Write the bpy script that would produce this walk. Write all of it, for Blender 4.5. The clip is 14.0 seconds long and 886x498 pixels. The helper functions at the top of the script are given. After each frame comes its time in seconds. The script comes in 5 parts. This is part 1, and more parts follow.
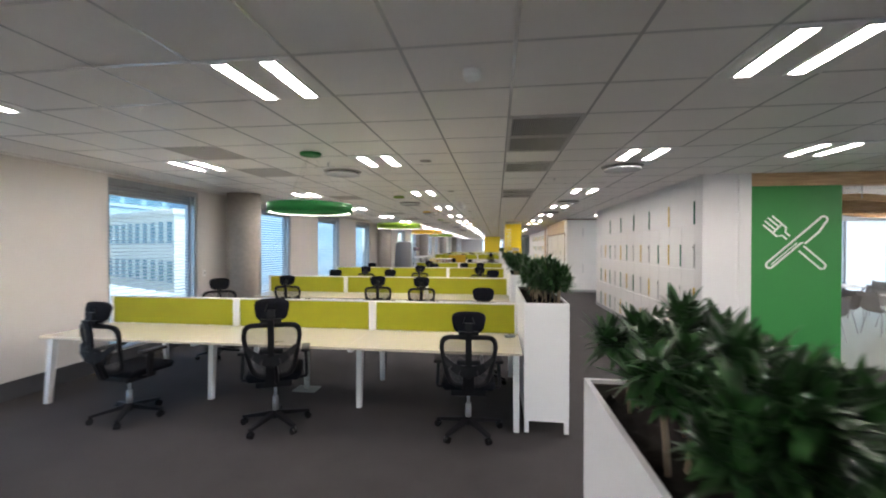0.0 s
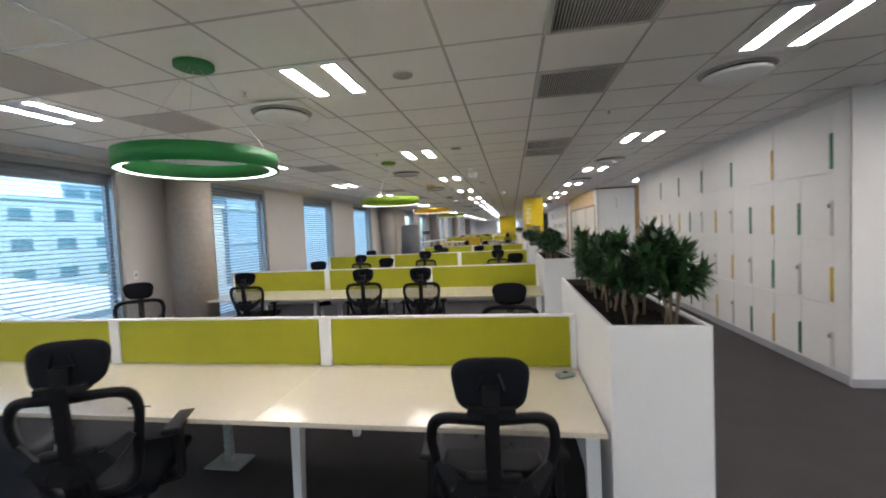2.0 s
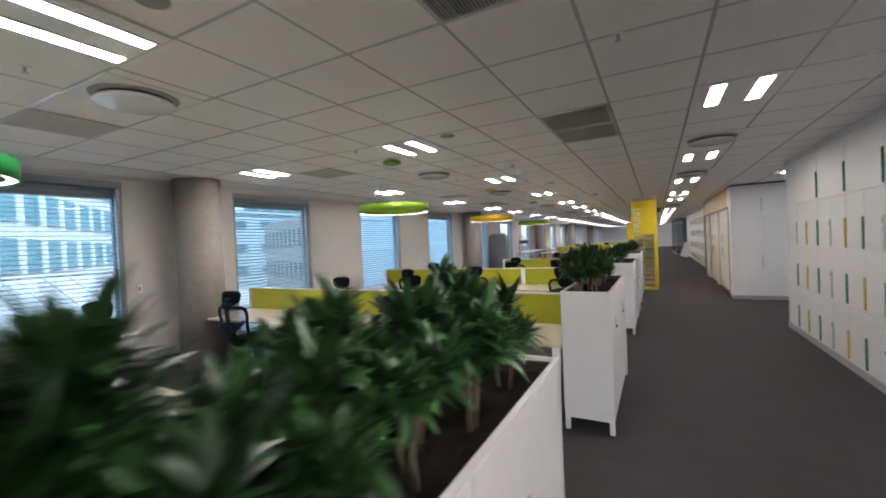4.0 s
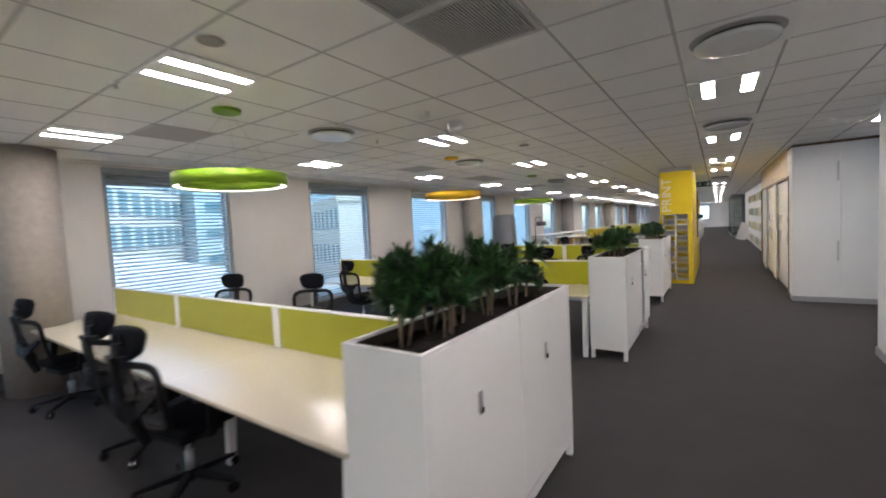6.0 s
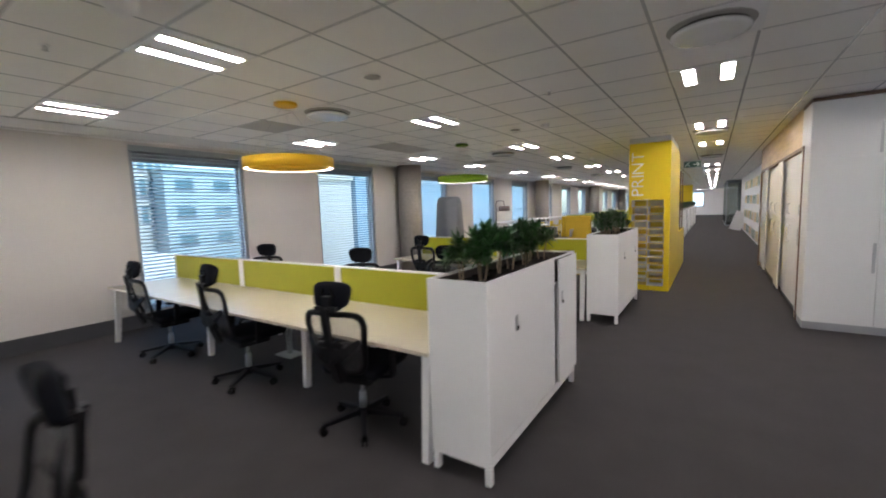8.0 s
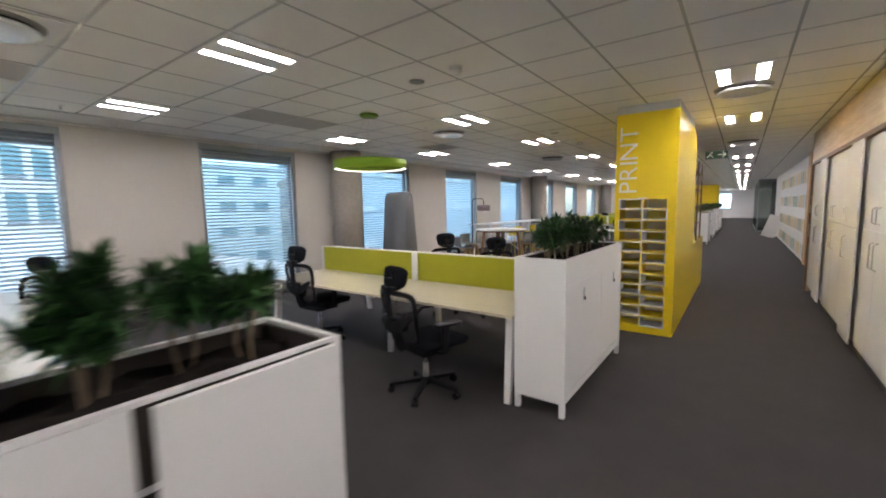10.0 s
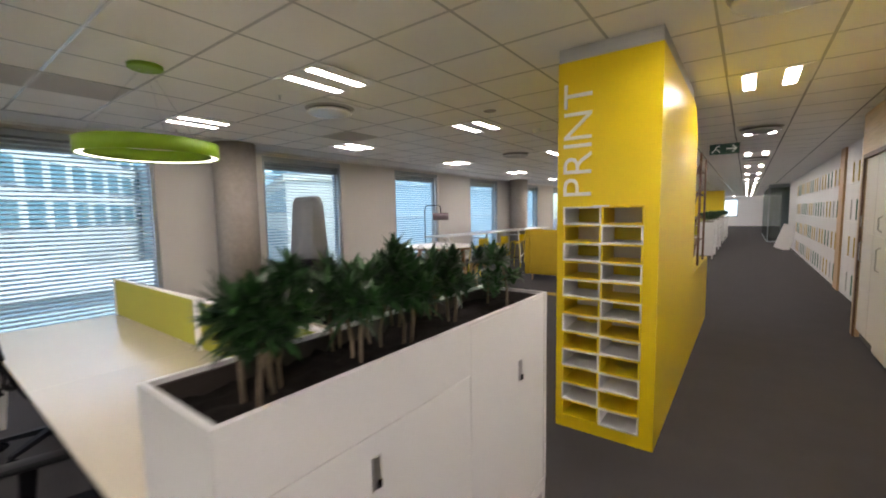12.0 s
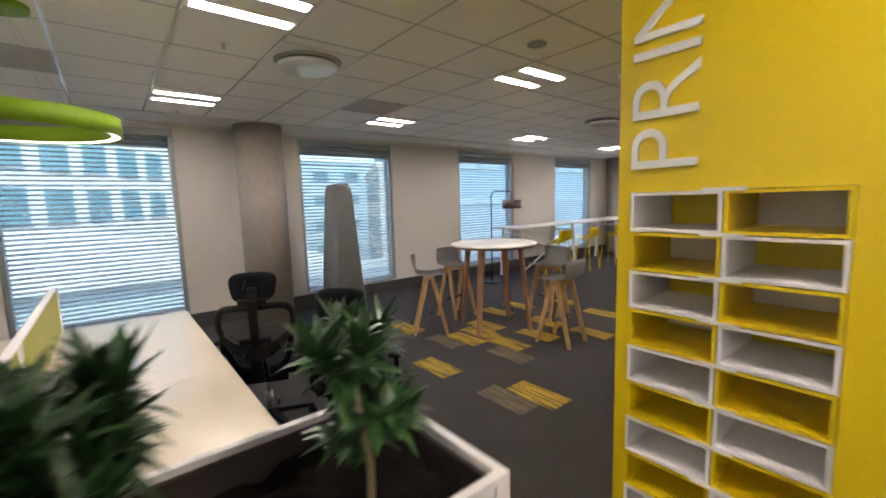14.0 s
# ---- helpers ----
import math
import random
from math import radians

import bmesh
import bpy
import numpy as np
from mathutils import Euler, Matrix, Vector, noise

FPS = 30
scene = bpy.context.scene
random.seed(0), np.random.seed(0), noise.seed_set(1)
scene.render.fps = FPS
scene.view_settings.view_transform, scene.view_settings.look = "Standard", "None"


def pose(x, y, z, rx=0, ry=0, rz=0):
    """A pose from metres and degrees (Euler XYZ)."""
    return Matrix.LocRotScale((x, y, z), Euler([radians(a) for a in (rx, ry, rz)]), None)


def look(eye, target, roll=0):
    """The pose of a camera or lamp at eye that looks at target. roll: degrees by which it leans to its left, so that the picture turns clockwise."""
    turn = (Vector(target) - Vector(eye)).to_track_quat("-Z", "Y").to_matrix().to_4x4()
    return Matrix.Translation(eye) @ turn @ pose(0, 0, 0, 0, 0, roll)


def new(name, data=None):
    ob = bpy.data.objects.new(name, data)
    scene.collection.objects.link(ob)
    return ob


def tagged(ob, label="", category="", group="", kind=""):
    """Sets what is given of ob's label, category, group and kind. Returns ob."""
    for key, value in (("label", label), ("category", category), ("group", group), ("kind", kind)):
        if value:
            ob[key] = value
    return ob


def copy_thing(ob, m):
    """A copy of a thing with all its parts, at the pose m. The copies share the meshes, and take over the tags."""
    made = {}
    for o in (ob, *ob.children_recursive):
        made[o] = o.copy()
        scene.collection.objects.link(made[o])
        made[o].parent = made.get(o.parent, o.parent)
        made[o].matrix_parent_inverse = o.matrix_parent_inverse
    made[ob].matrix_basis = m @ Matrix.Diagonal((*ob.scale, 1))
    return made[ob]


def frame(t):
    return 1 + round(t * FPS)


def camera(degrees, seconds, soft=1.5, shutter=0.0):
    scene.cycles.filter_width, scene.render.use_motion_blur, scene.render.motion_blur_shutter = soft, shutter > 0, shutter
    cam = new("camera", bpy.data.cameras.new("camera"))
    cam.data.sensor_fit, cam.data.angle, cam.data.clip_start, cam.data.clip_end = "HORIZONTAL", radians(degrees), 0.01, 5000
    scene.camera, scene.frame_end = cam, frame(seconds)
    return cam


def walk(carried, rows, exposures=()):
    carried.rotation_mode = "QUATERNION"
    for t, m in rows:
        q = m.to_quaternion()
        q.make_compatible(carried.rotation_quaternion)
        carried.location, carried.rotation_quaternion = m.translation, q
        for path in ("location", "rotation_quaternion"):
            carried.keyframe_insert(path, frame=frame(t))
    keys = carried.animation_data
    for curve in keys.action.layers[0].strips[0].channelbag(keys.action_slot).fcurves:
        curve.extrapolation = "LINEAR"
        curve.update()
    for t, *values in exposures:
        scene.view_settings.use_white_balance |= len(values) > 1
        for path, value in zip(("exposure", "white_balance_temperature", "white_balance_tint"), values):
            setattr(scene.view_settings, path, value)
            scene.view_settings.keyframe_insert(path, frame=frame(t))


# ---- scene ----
cam = camera(94.9, 14.0, 1.9, 0.5)
PATH = [
    (0, (0.047, -0.081, 1.72), (-0.215, 1.901, 1.705), 0.1),
    (0.5, (-0.173, 0.36, 1.686), (-0.264, 2.355, 1.576), -0.4),
    (1, (-0.288, 0.926, 1.657), (-0.294, 2.919, 1.489), -0.6),
    (1.5, (-0.255, 1.41, 1.667), (-0.364, 3.403, 1.542), -1.6),
    (2, (-0.09, 1.909, 1.639), (-0.426, 3.879, 1.546), -2.7),
    (2.5, (0.119, 2.348, 1.615), (-0.348, 4.291, 1.543), -3.2),
    (3, (0.465, 2.853, 1.606), (-0.112, 4.768, 1.583), -3.0),
    (3.2, (0.606, 3.038, 1.644), (-0.053, 4.927, 1.641), -2.9),
    (5.3, (1.424, 5.221, 1.67), (0.298, 6.871, 1.575), -2.9),
    (5.5, (1.457, 5.489, 1.641), (0.326, 7.136, 1.553), -3.0),
    (6, (1.548, 6.25, 1.643), (0.429, 7.905, 1.531), -2.9),
    (6.5, (1.58, 6.919, 1.639), (0.418, 8.542, 1.509), -3.1),
    (7, (1.629, 7.69, 1.633), (0.483, 9.322, 1.482), -2.8),
    (7.5, (1.657, 8.376, 1.608), (0.507, 10.006, 1.45), -2.6),
    (8, (1.71, 9.168, 1.608), (0.607, 10.825, 1.411), -1.9),
    (8.5, (1.705, 9.828, 1.596), (0.592, 11.478, 1.394), -1.5),
    (11, (1.627, 13.311, 1.581), (0.409, 14.887, 1.402), -1.4),
    (11.5, (1.558, 13.872, 1.575), (0.337, 15.449, 1.432), -1.5),
    (12, (1.521, 14.446, 1.616), (0.33, 16.044, 1.442), -0.9),
    (12.5, (1.444, 14.867, 1.623), (0.24, 16.453, 1.427), -0.9),
    (13, (1.338, 15.294, 1.645), (0.079, 16.840, 1.479), -1.1),
    (13.5, (1.289, 15.601, 1.666), (-0.122, 17.001, 1.449), -1.5),
    (14, (1.115, 15.984, 1.639), (-0.423, 17.241, 1.407), -1.7),
]
walk(cam, [(t, look(eye, target, roll)) for t, eye, target, roll in PATH], [(0, 2.36, 6450, 15), (1.5, 2.16, 6350, 14), (2.5, 1.97, 6250, 14), (3.2, 1.93, 6250, 14), (5.5, 2.15, 6300, 15), (8.5, 2.15, 6300, 15), (11, 2.15, 6600, 15), (14, 2.15, 6900, 16)])

# ---- light ----
world = bpy.data.worlds.new("sky")
scene.world = world
world.use_nodes = True
wn = world.node_tree.nodes
sky = wn.new("ShaderNodeTexSky")
sky.sky_type, sky.sun_disc = "NISHITA", False
sky.sun_elevation, sky.sun_rotation = radians(53), radians(63)
world.node_tree.links.new(sky.outputs[0], wn["Background"].inputs[0])
wn["Background"].inputs[1].default_value = 0.14
sun = new("sun", bpy.data.lights.new("sun", "SUN"))
sun.data.energy, sun.data.angle, sun.data.color = 1.5, radians(0.6), (1.0, 0.95, 0.88)
sun.matrix_world = look((8, 4, 12), (0, 0, 0))
LAMP_POWER = 15.6
RING_POWER = 1.3

# ---- materials ----


def material(name, rgb, rough=0.5, metal=0.0, vary=0.08, scale=6.0, fine=120.0, bump=0.1, rand=0.0, sheen=0.0, coat=0.0, spec=0.5, rvar=0.07):
    """A painted or woven surface: two scales of tone and a fine relief."""
    m = bpy.data.materials.new(name)
    m.use_nodes = True
    n, ln = m.node_tree.nodes, m.node_tree.links
    b = n["Principled BSDF"]
    co = n.new("ShaderNodeTexCoord")
    big, small = n.new("ShaderNodeTexNoise"), n.new("ShaderNodeTexNoise")
    big.inputs["Scale"].default_value, small.inputs["Scale"].default_value = scale, fine
    big.inputs["Detail"].default_value = 4
    for t in (big, small):
        ln.new(co.outputs["Object"], t.inputs["Vector"])
    mix = n.new("ShaderNodeMath")
    mix.operation = "ADD"
    ln.new(big.outputs["Fac"], mix.inputs[0])
    ln.new(small.outputs["Fac"], mix.inputs[1])
    ramp = n.new("ShaderNodeMapRange")
    ramp.inputs["From Min"].default_value, ramp.inputs["From Max"].default_value = 0.6, 1.4
    ramp.inputs["To Min"].default_value, ramp.inputs["To Max"].default_value = 1 - vary, 1 + vary
    ln.new(mix.outputs[0], ramp.inputs["Value"])
    last = ramp.outputs[0]
    if rand:
        info = n.new("ShaderNodeObjectInfo")
        r2 = n.new("ShaderNodeMapRange")
        r2.inputs["To Min"].default_value, r2.inputs["To Max"].default_value = 1 - rand, 1 + rand
        ln.new(info.outputs["Random"], r2.inputs["Value"])
        mul = n.new("ShaderNodeMath")
        mul.operation = "MULTIPLY"
        ln.new(last, mul.inputs[0])
        ln.new(r2.outputs[0], mul.inputs[1])
        last = mul.outputs[0]
    tint = n.new("ShaderNodeVectorMath")
    tint.operation = "SCALE"
    tint.inputs[0].default_value = rgb
    ln.new(last, tint.inputs["Scale"])
    ln.new(tint.outputs[0], b.inputs["Base Color"])
    rr = n.new("ShaderNodeMapRange")
    rr.inputs["To Min"].default_value, rr.inputs["To Max"].default_value = max(rough - rvar, 0.03), min(rough + rvar, 1)
    ln.new(big.outputs["Fac"], rr.inputs["Value"])
    ln.new(rr.outputs[0], b.inputs["Roughness"])
    b.inputs["Metallic"].default_value = metal
    b.inputs["Sheen Weight"].default_value = sheen
    b.inputs["Coat Weight"].default_value = coat
    b.inputs["Specular IOR Level"].default_value = spec
    if bump:
        bp = n.new("ShaderNodeBump")
        bp.inputs["Strength"].default_value, bp.inputs["Distance"].default_value = bump, 0.002
        ln.new(small.outputs["Fac"], bp.inputs["Height"])
        ln.new(bp.outputs[0], b.inputs["Normal"])
    return m


def streaked(name, dark, light, along, scale=3.0, stretch=14.0, rough=0.45, hard=(0.35, 0.65), rand=0.0):
    """Wood or streaked yarn: noise drawn out along one axis (0, 1 or 2)."""
    m = bpy.data.materials.new(name)
    m.use_nodes = True
    n, ln = m.node_tree.nodes, m.node_tree.links
    b = n["Principled BSDF"]
    co, mp, tx, cr = (n.new("ShaderNode" + k) for k in ("TexCoord", "Mapping", "TexNoise", "ValToRGB"))
    s = [stretch] * 3
    s[along] = 1.0
    mp.inputs["Scale"].default_value = s
    tx.inputs["Scale"].default_value, tx.inputs["Detail"].default_value = scale, 6
    cr.color_ramp.elements[0].position, cr.color_ramp.elements[1].position = hard
    cr.color_ramp.elements[0].color, cr.color_ramp.elements[1].color = (*dark, 1), (*light, 1)
    ln.new(co.outputs["Object"], mp.inputs["Vector"])
    ln.new(mp.outputs[0], tx.inputs["Vector"])
    ln.new(tx.outputs["Fac"], cr.inputs["Fac"])
    ln.new(cr.outputs[0], b.inputs["Base Color"])
    b.inputs["Roughness"].default_value = rough
    bp = n.new("ShaderNodeBump")
    bp.inputs["Strength"].default_value, bp.inputs["Distance"].default_value = 0.15, 0.002
    ln.new(tx.outputs["Fac"], bp.inputs["Height"])
    ln.new(bp.outputs[0], b.inputs["Normal"])
    return m


def glowing(name, rgb, power):
    m = bpy.data.materials.new(name)
    m.use_nodes = True
    b = m.node_tree.nodes["Principled BSDF"]
    b.inputs["Base Color"].default_value = (0.8, 0.8, 0.8, 1)
    b.inputs["Emission Color"].default_value, b.inputs["Emission Strength"].default_value = (*rgb, 1), power
    return m


def glass(name, tint, gloss=0.08, rough=0.0):
    m = bpy.data.materials.new(name)
    m.use_nodes = True
    n, ln = m.node_tree.nodes, m.node_tree.links
    clear, shine, mix = n.new("ShaderNodeBsdfTransparent"), n.new("ShaderNodeBsdfGlossy"), n.new("ShaderNodeMixShader")
    mix.inputs[0].default_value = gloss
    clear.inputs[0].default_value = (*tint, 1)
    shine.inputs["Roughness"].default_value = rough
    ln.new(clear.outputs[0], mix.inputs[1])
    ln.new(shine.outputs[0], mix.inputs[2])
    ln.new(mix.outputs[0], n["Material Output"].inputs[0])
    return m


def mesh_fabric(name, rgb, holes):
    """Woven chair mesh: fine strands with light passing between them."""
    m = bpy.data.materials.new(name)
    m.use_nodes = True
    n, ln = m.node_tree.nodes, m.node_tree.links
    b, clear, mix = n["Principled BSDF"], n.new("ShaderNodeBsdfTransparent"), n.new("ShaderNodeMixShader")
    co, tx, cr = n.new("ShaderNodeTexCoord"), n.new("ShaderNodeTexNoise"), n.new("ShaderNodeMapRange")
    tx.inputs["Scale"].default_value = 400
    ln.new(co.outputs["Object"], tx.inputs["Vector"])
    cr.inputs["From Min"].default_value, cr.inputs["From Max"].default_value = 0.4, 0.6
    cr.inputs["To Min"].default_value, cr.inputs["To Max"].default_value = holes - 0.15, holes + 0.15
    ln.new(tx.outputs["Fac"], cr.inputs["Value"])
    b.inputs["Base Color"].default_value, b.inputs["Roughness"].default_value = (*rgb, 1), 0.7
    ln.new(cr.outputs[0], mix.inputs[0])
    ln.new(b.outputs[0], mix.inputs[1])
    ln.new(clear.outputs[0], mix.inputs[2])
    ln.new(mix.outputs[0], n["Material Output"].inputs[0])
    return m


CARPET = material("carpet", (0.0455, 0.042, 0.043), 0.9, vary=0.25, scale=3.0, fine=260, bump=0.5, spec=0.35)
CARPET_YELLOW = streaked("carpet_yellow", (0.045, 0.04, 0.035), (0.46, 0.30, 0.03), 0, 3.0, 26, 0.95, (0.42, 0.50))
CARPET_STREAK = streaked("carpet_streak", (0.045, 0.04, 0.038), (0.16, 0.13, 0.08), 0, 5, 22, 0.95, (0.35, 0.55))
TILE = material("ceiling_tile", (0.90, 0.885, 0.87), 0.92, vary=0.04, scale=1.2, fine=220, bump=0.35)
TBAR = material("ceiling_bar", (0.74, 0.74, 0.75), 0.12, 0.12, vary=0.04, bump=0.0, spec=1.0)
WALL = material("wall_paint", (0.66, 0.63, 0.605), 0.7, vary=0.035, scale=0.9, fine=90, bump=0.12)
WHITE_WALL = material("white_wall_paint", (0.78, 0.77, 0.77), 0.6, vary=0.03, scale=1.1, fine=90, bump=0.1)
SKIRT = material("skirting_paint", (0.055, 0.058, 0.065), 0.55, vary=0.1)
GREY_PLINTH = material("grey_plinth", (0.36, 0.36, 0.38), 0.5, vary=0.06)
CONCRETE = material("concrete", (0.32, 0.285, 0.255), 0.7, vary=0.14, scale=2.2, fine=14, bump=0.12)
WHITE_STEEL = material("white_steel", (0.84, 0.835, 0.835), 0.42, vary=0.025, scale=1.5, bump=0.04)
WHITE_LAM = material("white_laminate", (0.80, 0.79, 0.78), 0.38, vary=0.025, scale=1.5, bump=0.03)
CREAM_TOP = material("cream_desktop", (0.70, 0.635, 0.51), 0.21, vary=0.03, scale=2.0, bump=0.02, rvar=0.01, spec=0.75)
LIME = material("lime_felt", (0.36, 0.36, 0.009), 0.9, vary=0.07, scale=5, fine=420, bump=0.35, sheen=0.2)
GREEN_PAINT = material("green_paint", (0.035, 0.24, 0.055), 0.5, vary=0.05, scale=1.2)
SIGN_WHITE = material("sign_white", (0.82, 0.83, 0.80), 0.5, vary=0.03)
YELLOW = material("yellow_paint", (0.78, 0.575, 0.008), 0.33, vary=0.03, scale=1.0, fine=60, bump=0.02, rvar=0.015)
OAK = streaked("oak", (0.42, 0.24, 0.11), (0.60, 0.39, 0.20), 2, 3, 14)
OAK_X = streaked("oak_beam", (0.46, 0.28, 0.14), (0.62, 0.41, 0.22), 0, 3, 14)
OAK_LIGHT = streaked("pale_oak", (0.55, 0.40, 0.24), (0.68, 0.52, 0.34), 1, 2.5, 12)
TABLE_WOOD = streaked("reddish_wood", (0.28, 0.13, 0.07), (0.42, 0.22, 0.12), 2, 3, 14)
WOOD_DARK = streaked("walnut_trim", (0.10, 0.055, 0.035), (0.19, 0.10, 0.06), 1, 4, 16)
BLACK = material("black_plastic", (0.006, 0.006, 0.008), 0.5, vary=0.12, scale=8, bump=0.06, spec=0.25)
BLACK_SOFT = material("black_cushion", (0.006, 0.007, 0.011), 0.85, vary=0.15, fine=300, bump=0.3, spec=0.15)
BLACK_GLOSS = material("black_gloss", (0.012, 0.012, 0.014), 0.22, vary=0.1)
MESH = mesh_fabric("chair_mesh", (0.11, 0.105, 0.105), 0.5)
STEEL = material("brushed_steel", (0.55, 0.55, 0.56), 0.33, 1.0, vary=0.05)
ALU = material("grey_aluminium", (0.36, 0.39, 0.42), 0.42, 0.6, vary=0.05)
SLAT = material("blind_slat", (0.50, 0.55, 0.58), 0.4, 0.0, vary=0.03)
sn, sl = SLAT.node_tree.nodes, SLAT.node_tree.links
thin, both = sn.new("ShaderNodeBsdfTranslucent"), sn.new("ShaderNodeMixShader")
thin.inputs[0].default_value, both.inputs[0].default_value = (0.55, 0.62, 0.64, 1), 0.3
sl.new(sn["Principled BSDF"].outputs[0], both.inputs[1])
sl.new(thin.outputs[0], both.inputs[2])
sl.new(both.outputs[0], sn["Material Output"].inputs[0])
SOIL = material("soil", (0.014, 0.011, 0.010), 0.95, vary=0.5, scale=30, fine=200, bump=1.0, spec=0.1)
LINER = material("planter_liner", (0.045, 0.035, 0.03), 0.6, vary=0.15)
BARK = material("plant_bark", (0.26, 0.20, 0.14), 0.85, vary=0.25, scale=30, fine=150, bump=0.5)
LEAF = material("leaf", (0.029, 0.082, 0.024), 0.34, vary=0.35, scale=9, fine=60, bump=0.1, rand=0.25)
for tone in (LEAF,):
    tn, tl_ = tone.node_tree.nodes, tone.node_tree.links
    geo, spread, hue = tn.new("ShaderNodeNewGeometry"), tn.new("ShaderNodeMapRange"), tn.new("ShaderNodeHueSaturation")
    spread.inputs["To Min"].default_value, spread.inputs["To Max"].default_value = 0.55, 1.7
    tl_.new(geo.outputs["Random Per Island"], spread.inputs["Value"])
    tl_.new(spread.outputs[0], hue.inputs["Value"])
    src = tn["Principled BSDF"].inputs["Base Color"].links[0].from_socket
    tl_.new(src, hue.inputs["Color"])
    tl_.new(hue.outputs[0], tn["Principled BSDF"].inputs["Base Color"])
LEAF_LIGHT = material("leaf_light", (0.07, 0.14, 0.03), 0.4, vary=0.3, scale=9, fine=60, bump=0.1)
GREY_FELT = material("grey_felt", (0.23, 0.24, 0.26), 0.92, vary=0.08, fine=400, bump=0.3, sheen=0.2)
SHELL_GREY = material("grey_seat_fabric", (0.33, 0.32, 0.32), 0.9, vary=0.08, fine=350, bump=0.3)
SHADE = material("lamp_shade", (0.20, 0.15, 0.16), 0.85, vary=0.08, fine=300, bump=0.2)
DISC_WHITE = material("diffuser_white", (0.82, 0.83, 0.84), 0.22, vary=0.03)
# near-black that paints the shade inside narrow gaps
GAP_SHADE = material("recess_shade", (0.02, 0.02, 0.022), 0.8, vary=0.1)
VENT_SHADE = material("vent_shade", (0.09, 0.088, 0.085), 0.8, vary=0.1)
VENT = material("vent_grey", (0.56, 0.55, 0.54), 0.55, vary=0.06)
GREY_DISC = material("grey_disc", (0.33, 0.32, 0.31), 0.6, vary=0.08)
RING_GREEN = material("ring_green", (0.004, 0.165, 0.03), 0.55, vary=0.06)
RING_LIME = material("ring_lime", (0.19, 0.34, 0.006), 0.55, vary=0.06)
RING_YELLOW = material("ring_yellow", (0.72, 0.42, 0.006), 0.55, vary=0.06)
HANDLE_GREEN = material("handle_green", (0.012, 0.17, 0.085), 0.4)
HANDLE_YELLOW = material("handle_yellow", (0.62, 0.42, 0.03), 0.4)
HANDLE_WHITE = material("handle_pale", (0.55, 0.55, 0.54), 0.4)
SOFA = material("mustard_fabric", (0.50, 0.33, 0.02), 0.9, vary=0.1, fine=350, bump=0.3)
CANTEEN_FLOOR = material("canteen_vinyl", (0.36, 0.41, 0.37), 0.35, vary=0.08, scale=2)
SIGN_GREEN = material("exit_green", (0.012, 0.055, 0.035), 0.5)
RISER_GREY = material("grey_green_plastic", (0.30, 0.33, 0.31), 0.5, vary=0.06, bump=0.05)
LAMP = glowing("lamp_white", (1.0, 0.93, 0.86), LAMP_POWER)
RING_LAMP = glowing("ring_lamp", (1.0, 0.96, 0.88), RING_POWER)
PANE = glass("window_glass", (0.78, 0.90, 0.94), 0.05)
CLEAR = glass("partition_glass", (0.62, 0.68, 0.67))
FACADE = material("white_facade", (0.54, 0.53, 0.50), 0.8, vary=0.05, scale=0.3, fine=8)
PANEL_GREY = material("perforated_panel", (0.50, 0.48, 0.46), 0.8, vary=0.05, fine=200, bump=0.4)
# blue and pale cladding are lightened towards cyan to carry distance haze
FACADE_BLUE = material("blue_cladding", (0.16, 0.30, 0.37), 0.5, vary=0.12, scale=0.4, fine=5)
FACADE_PALE = material("pale_blue_cladding", (0.42, 0.53, 0.56), 0.6, vary=0.08, scale=0.4, fine=6)
FACADE_PANEL = material("blue_grey_panels", (0.27, 0.39, 0.46), 0.6, vary=0.08, scale=0.3, fine=5)
CREAM_RENDER = material("cream_render", (0.76, 0.70, 0.59), 0.85, vary=0.04, scale=0.3, fine=8)
# dark panes, paled by the same painted haze
FACADE_GLASS = material("hazy_window_glass", (0.12, 0.23, 0.26), 0.15, vary=0.25, scale=0.5)
ROOF = material("flat_roof", (0.50, 0.51, 0.52), 0.85, vary=0.12, scale=0.3, fine=4)
# grey roof, also lightened for haze
ROOF_DARK = material("grey_roof", (0.24, 0.28, 0.30), 0.8, vary=0.12, scale=0.3, fine=4)
GROUND = material("asphalt", (0.07, 0.07, 0.07), 0.9, vary=0.2, scale=0.2, fine=6)

# ---- mesh helpers ----


def box(bm, x0, x1, y0, y1, z0, z1):
    v = [bm.verts.new(p) for p in ((x0, y0, z0), (x1, y0, z0), (x1, y1, z0), (x0, y1, z0), (x0, y0, z1), (x1, y0, z1), (x1, y1, z1), (x0, y1, z1))]
    for f in ((3, 2, 1, 0), (4, 5, 6, 7), (0, 1, 5, 4), (1, 2, 6, 5), (2, 3, 7, 6), (3, 0, 4, 7)):
        bm.faces.new([v[i] for i in f])
    return v


def rbox(x0, x1, y0, y1, z0, z1, r=0.004, seg=1):
    """A new bmesh with one box whose edges are rounded off."""
    bm = bmesh.new()
    box(bm, x0, x1, y0, y1, z0, z1)
    bmesh.ops.bevel(bm, geom=bm.edges[:], offset=r, segments=seg, affect="EDGES", profile=0.5)
    return bm


def boxes(*rows):
    bm = bmesh.new()
    for r in rows:
        box(bm, *r)
    return bm


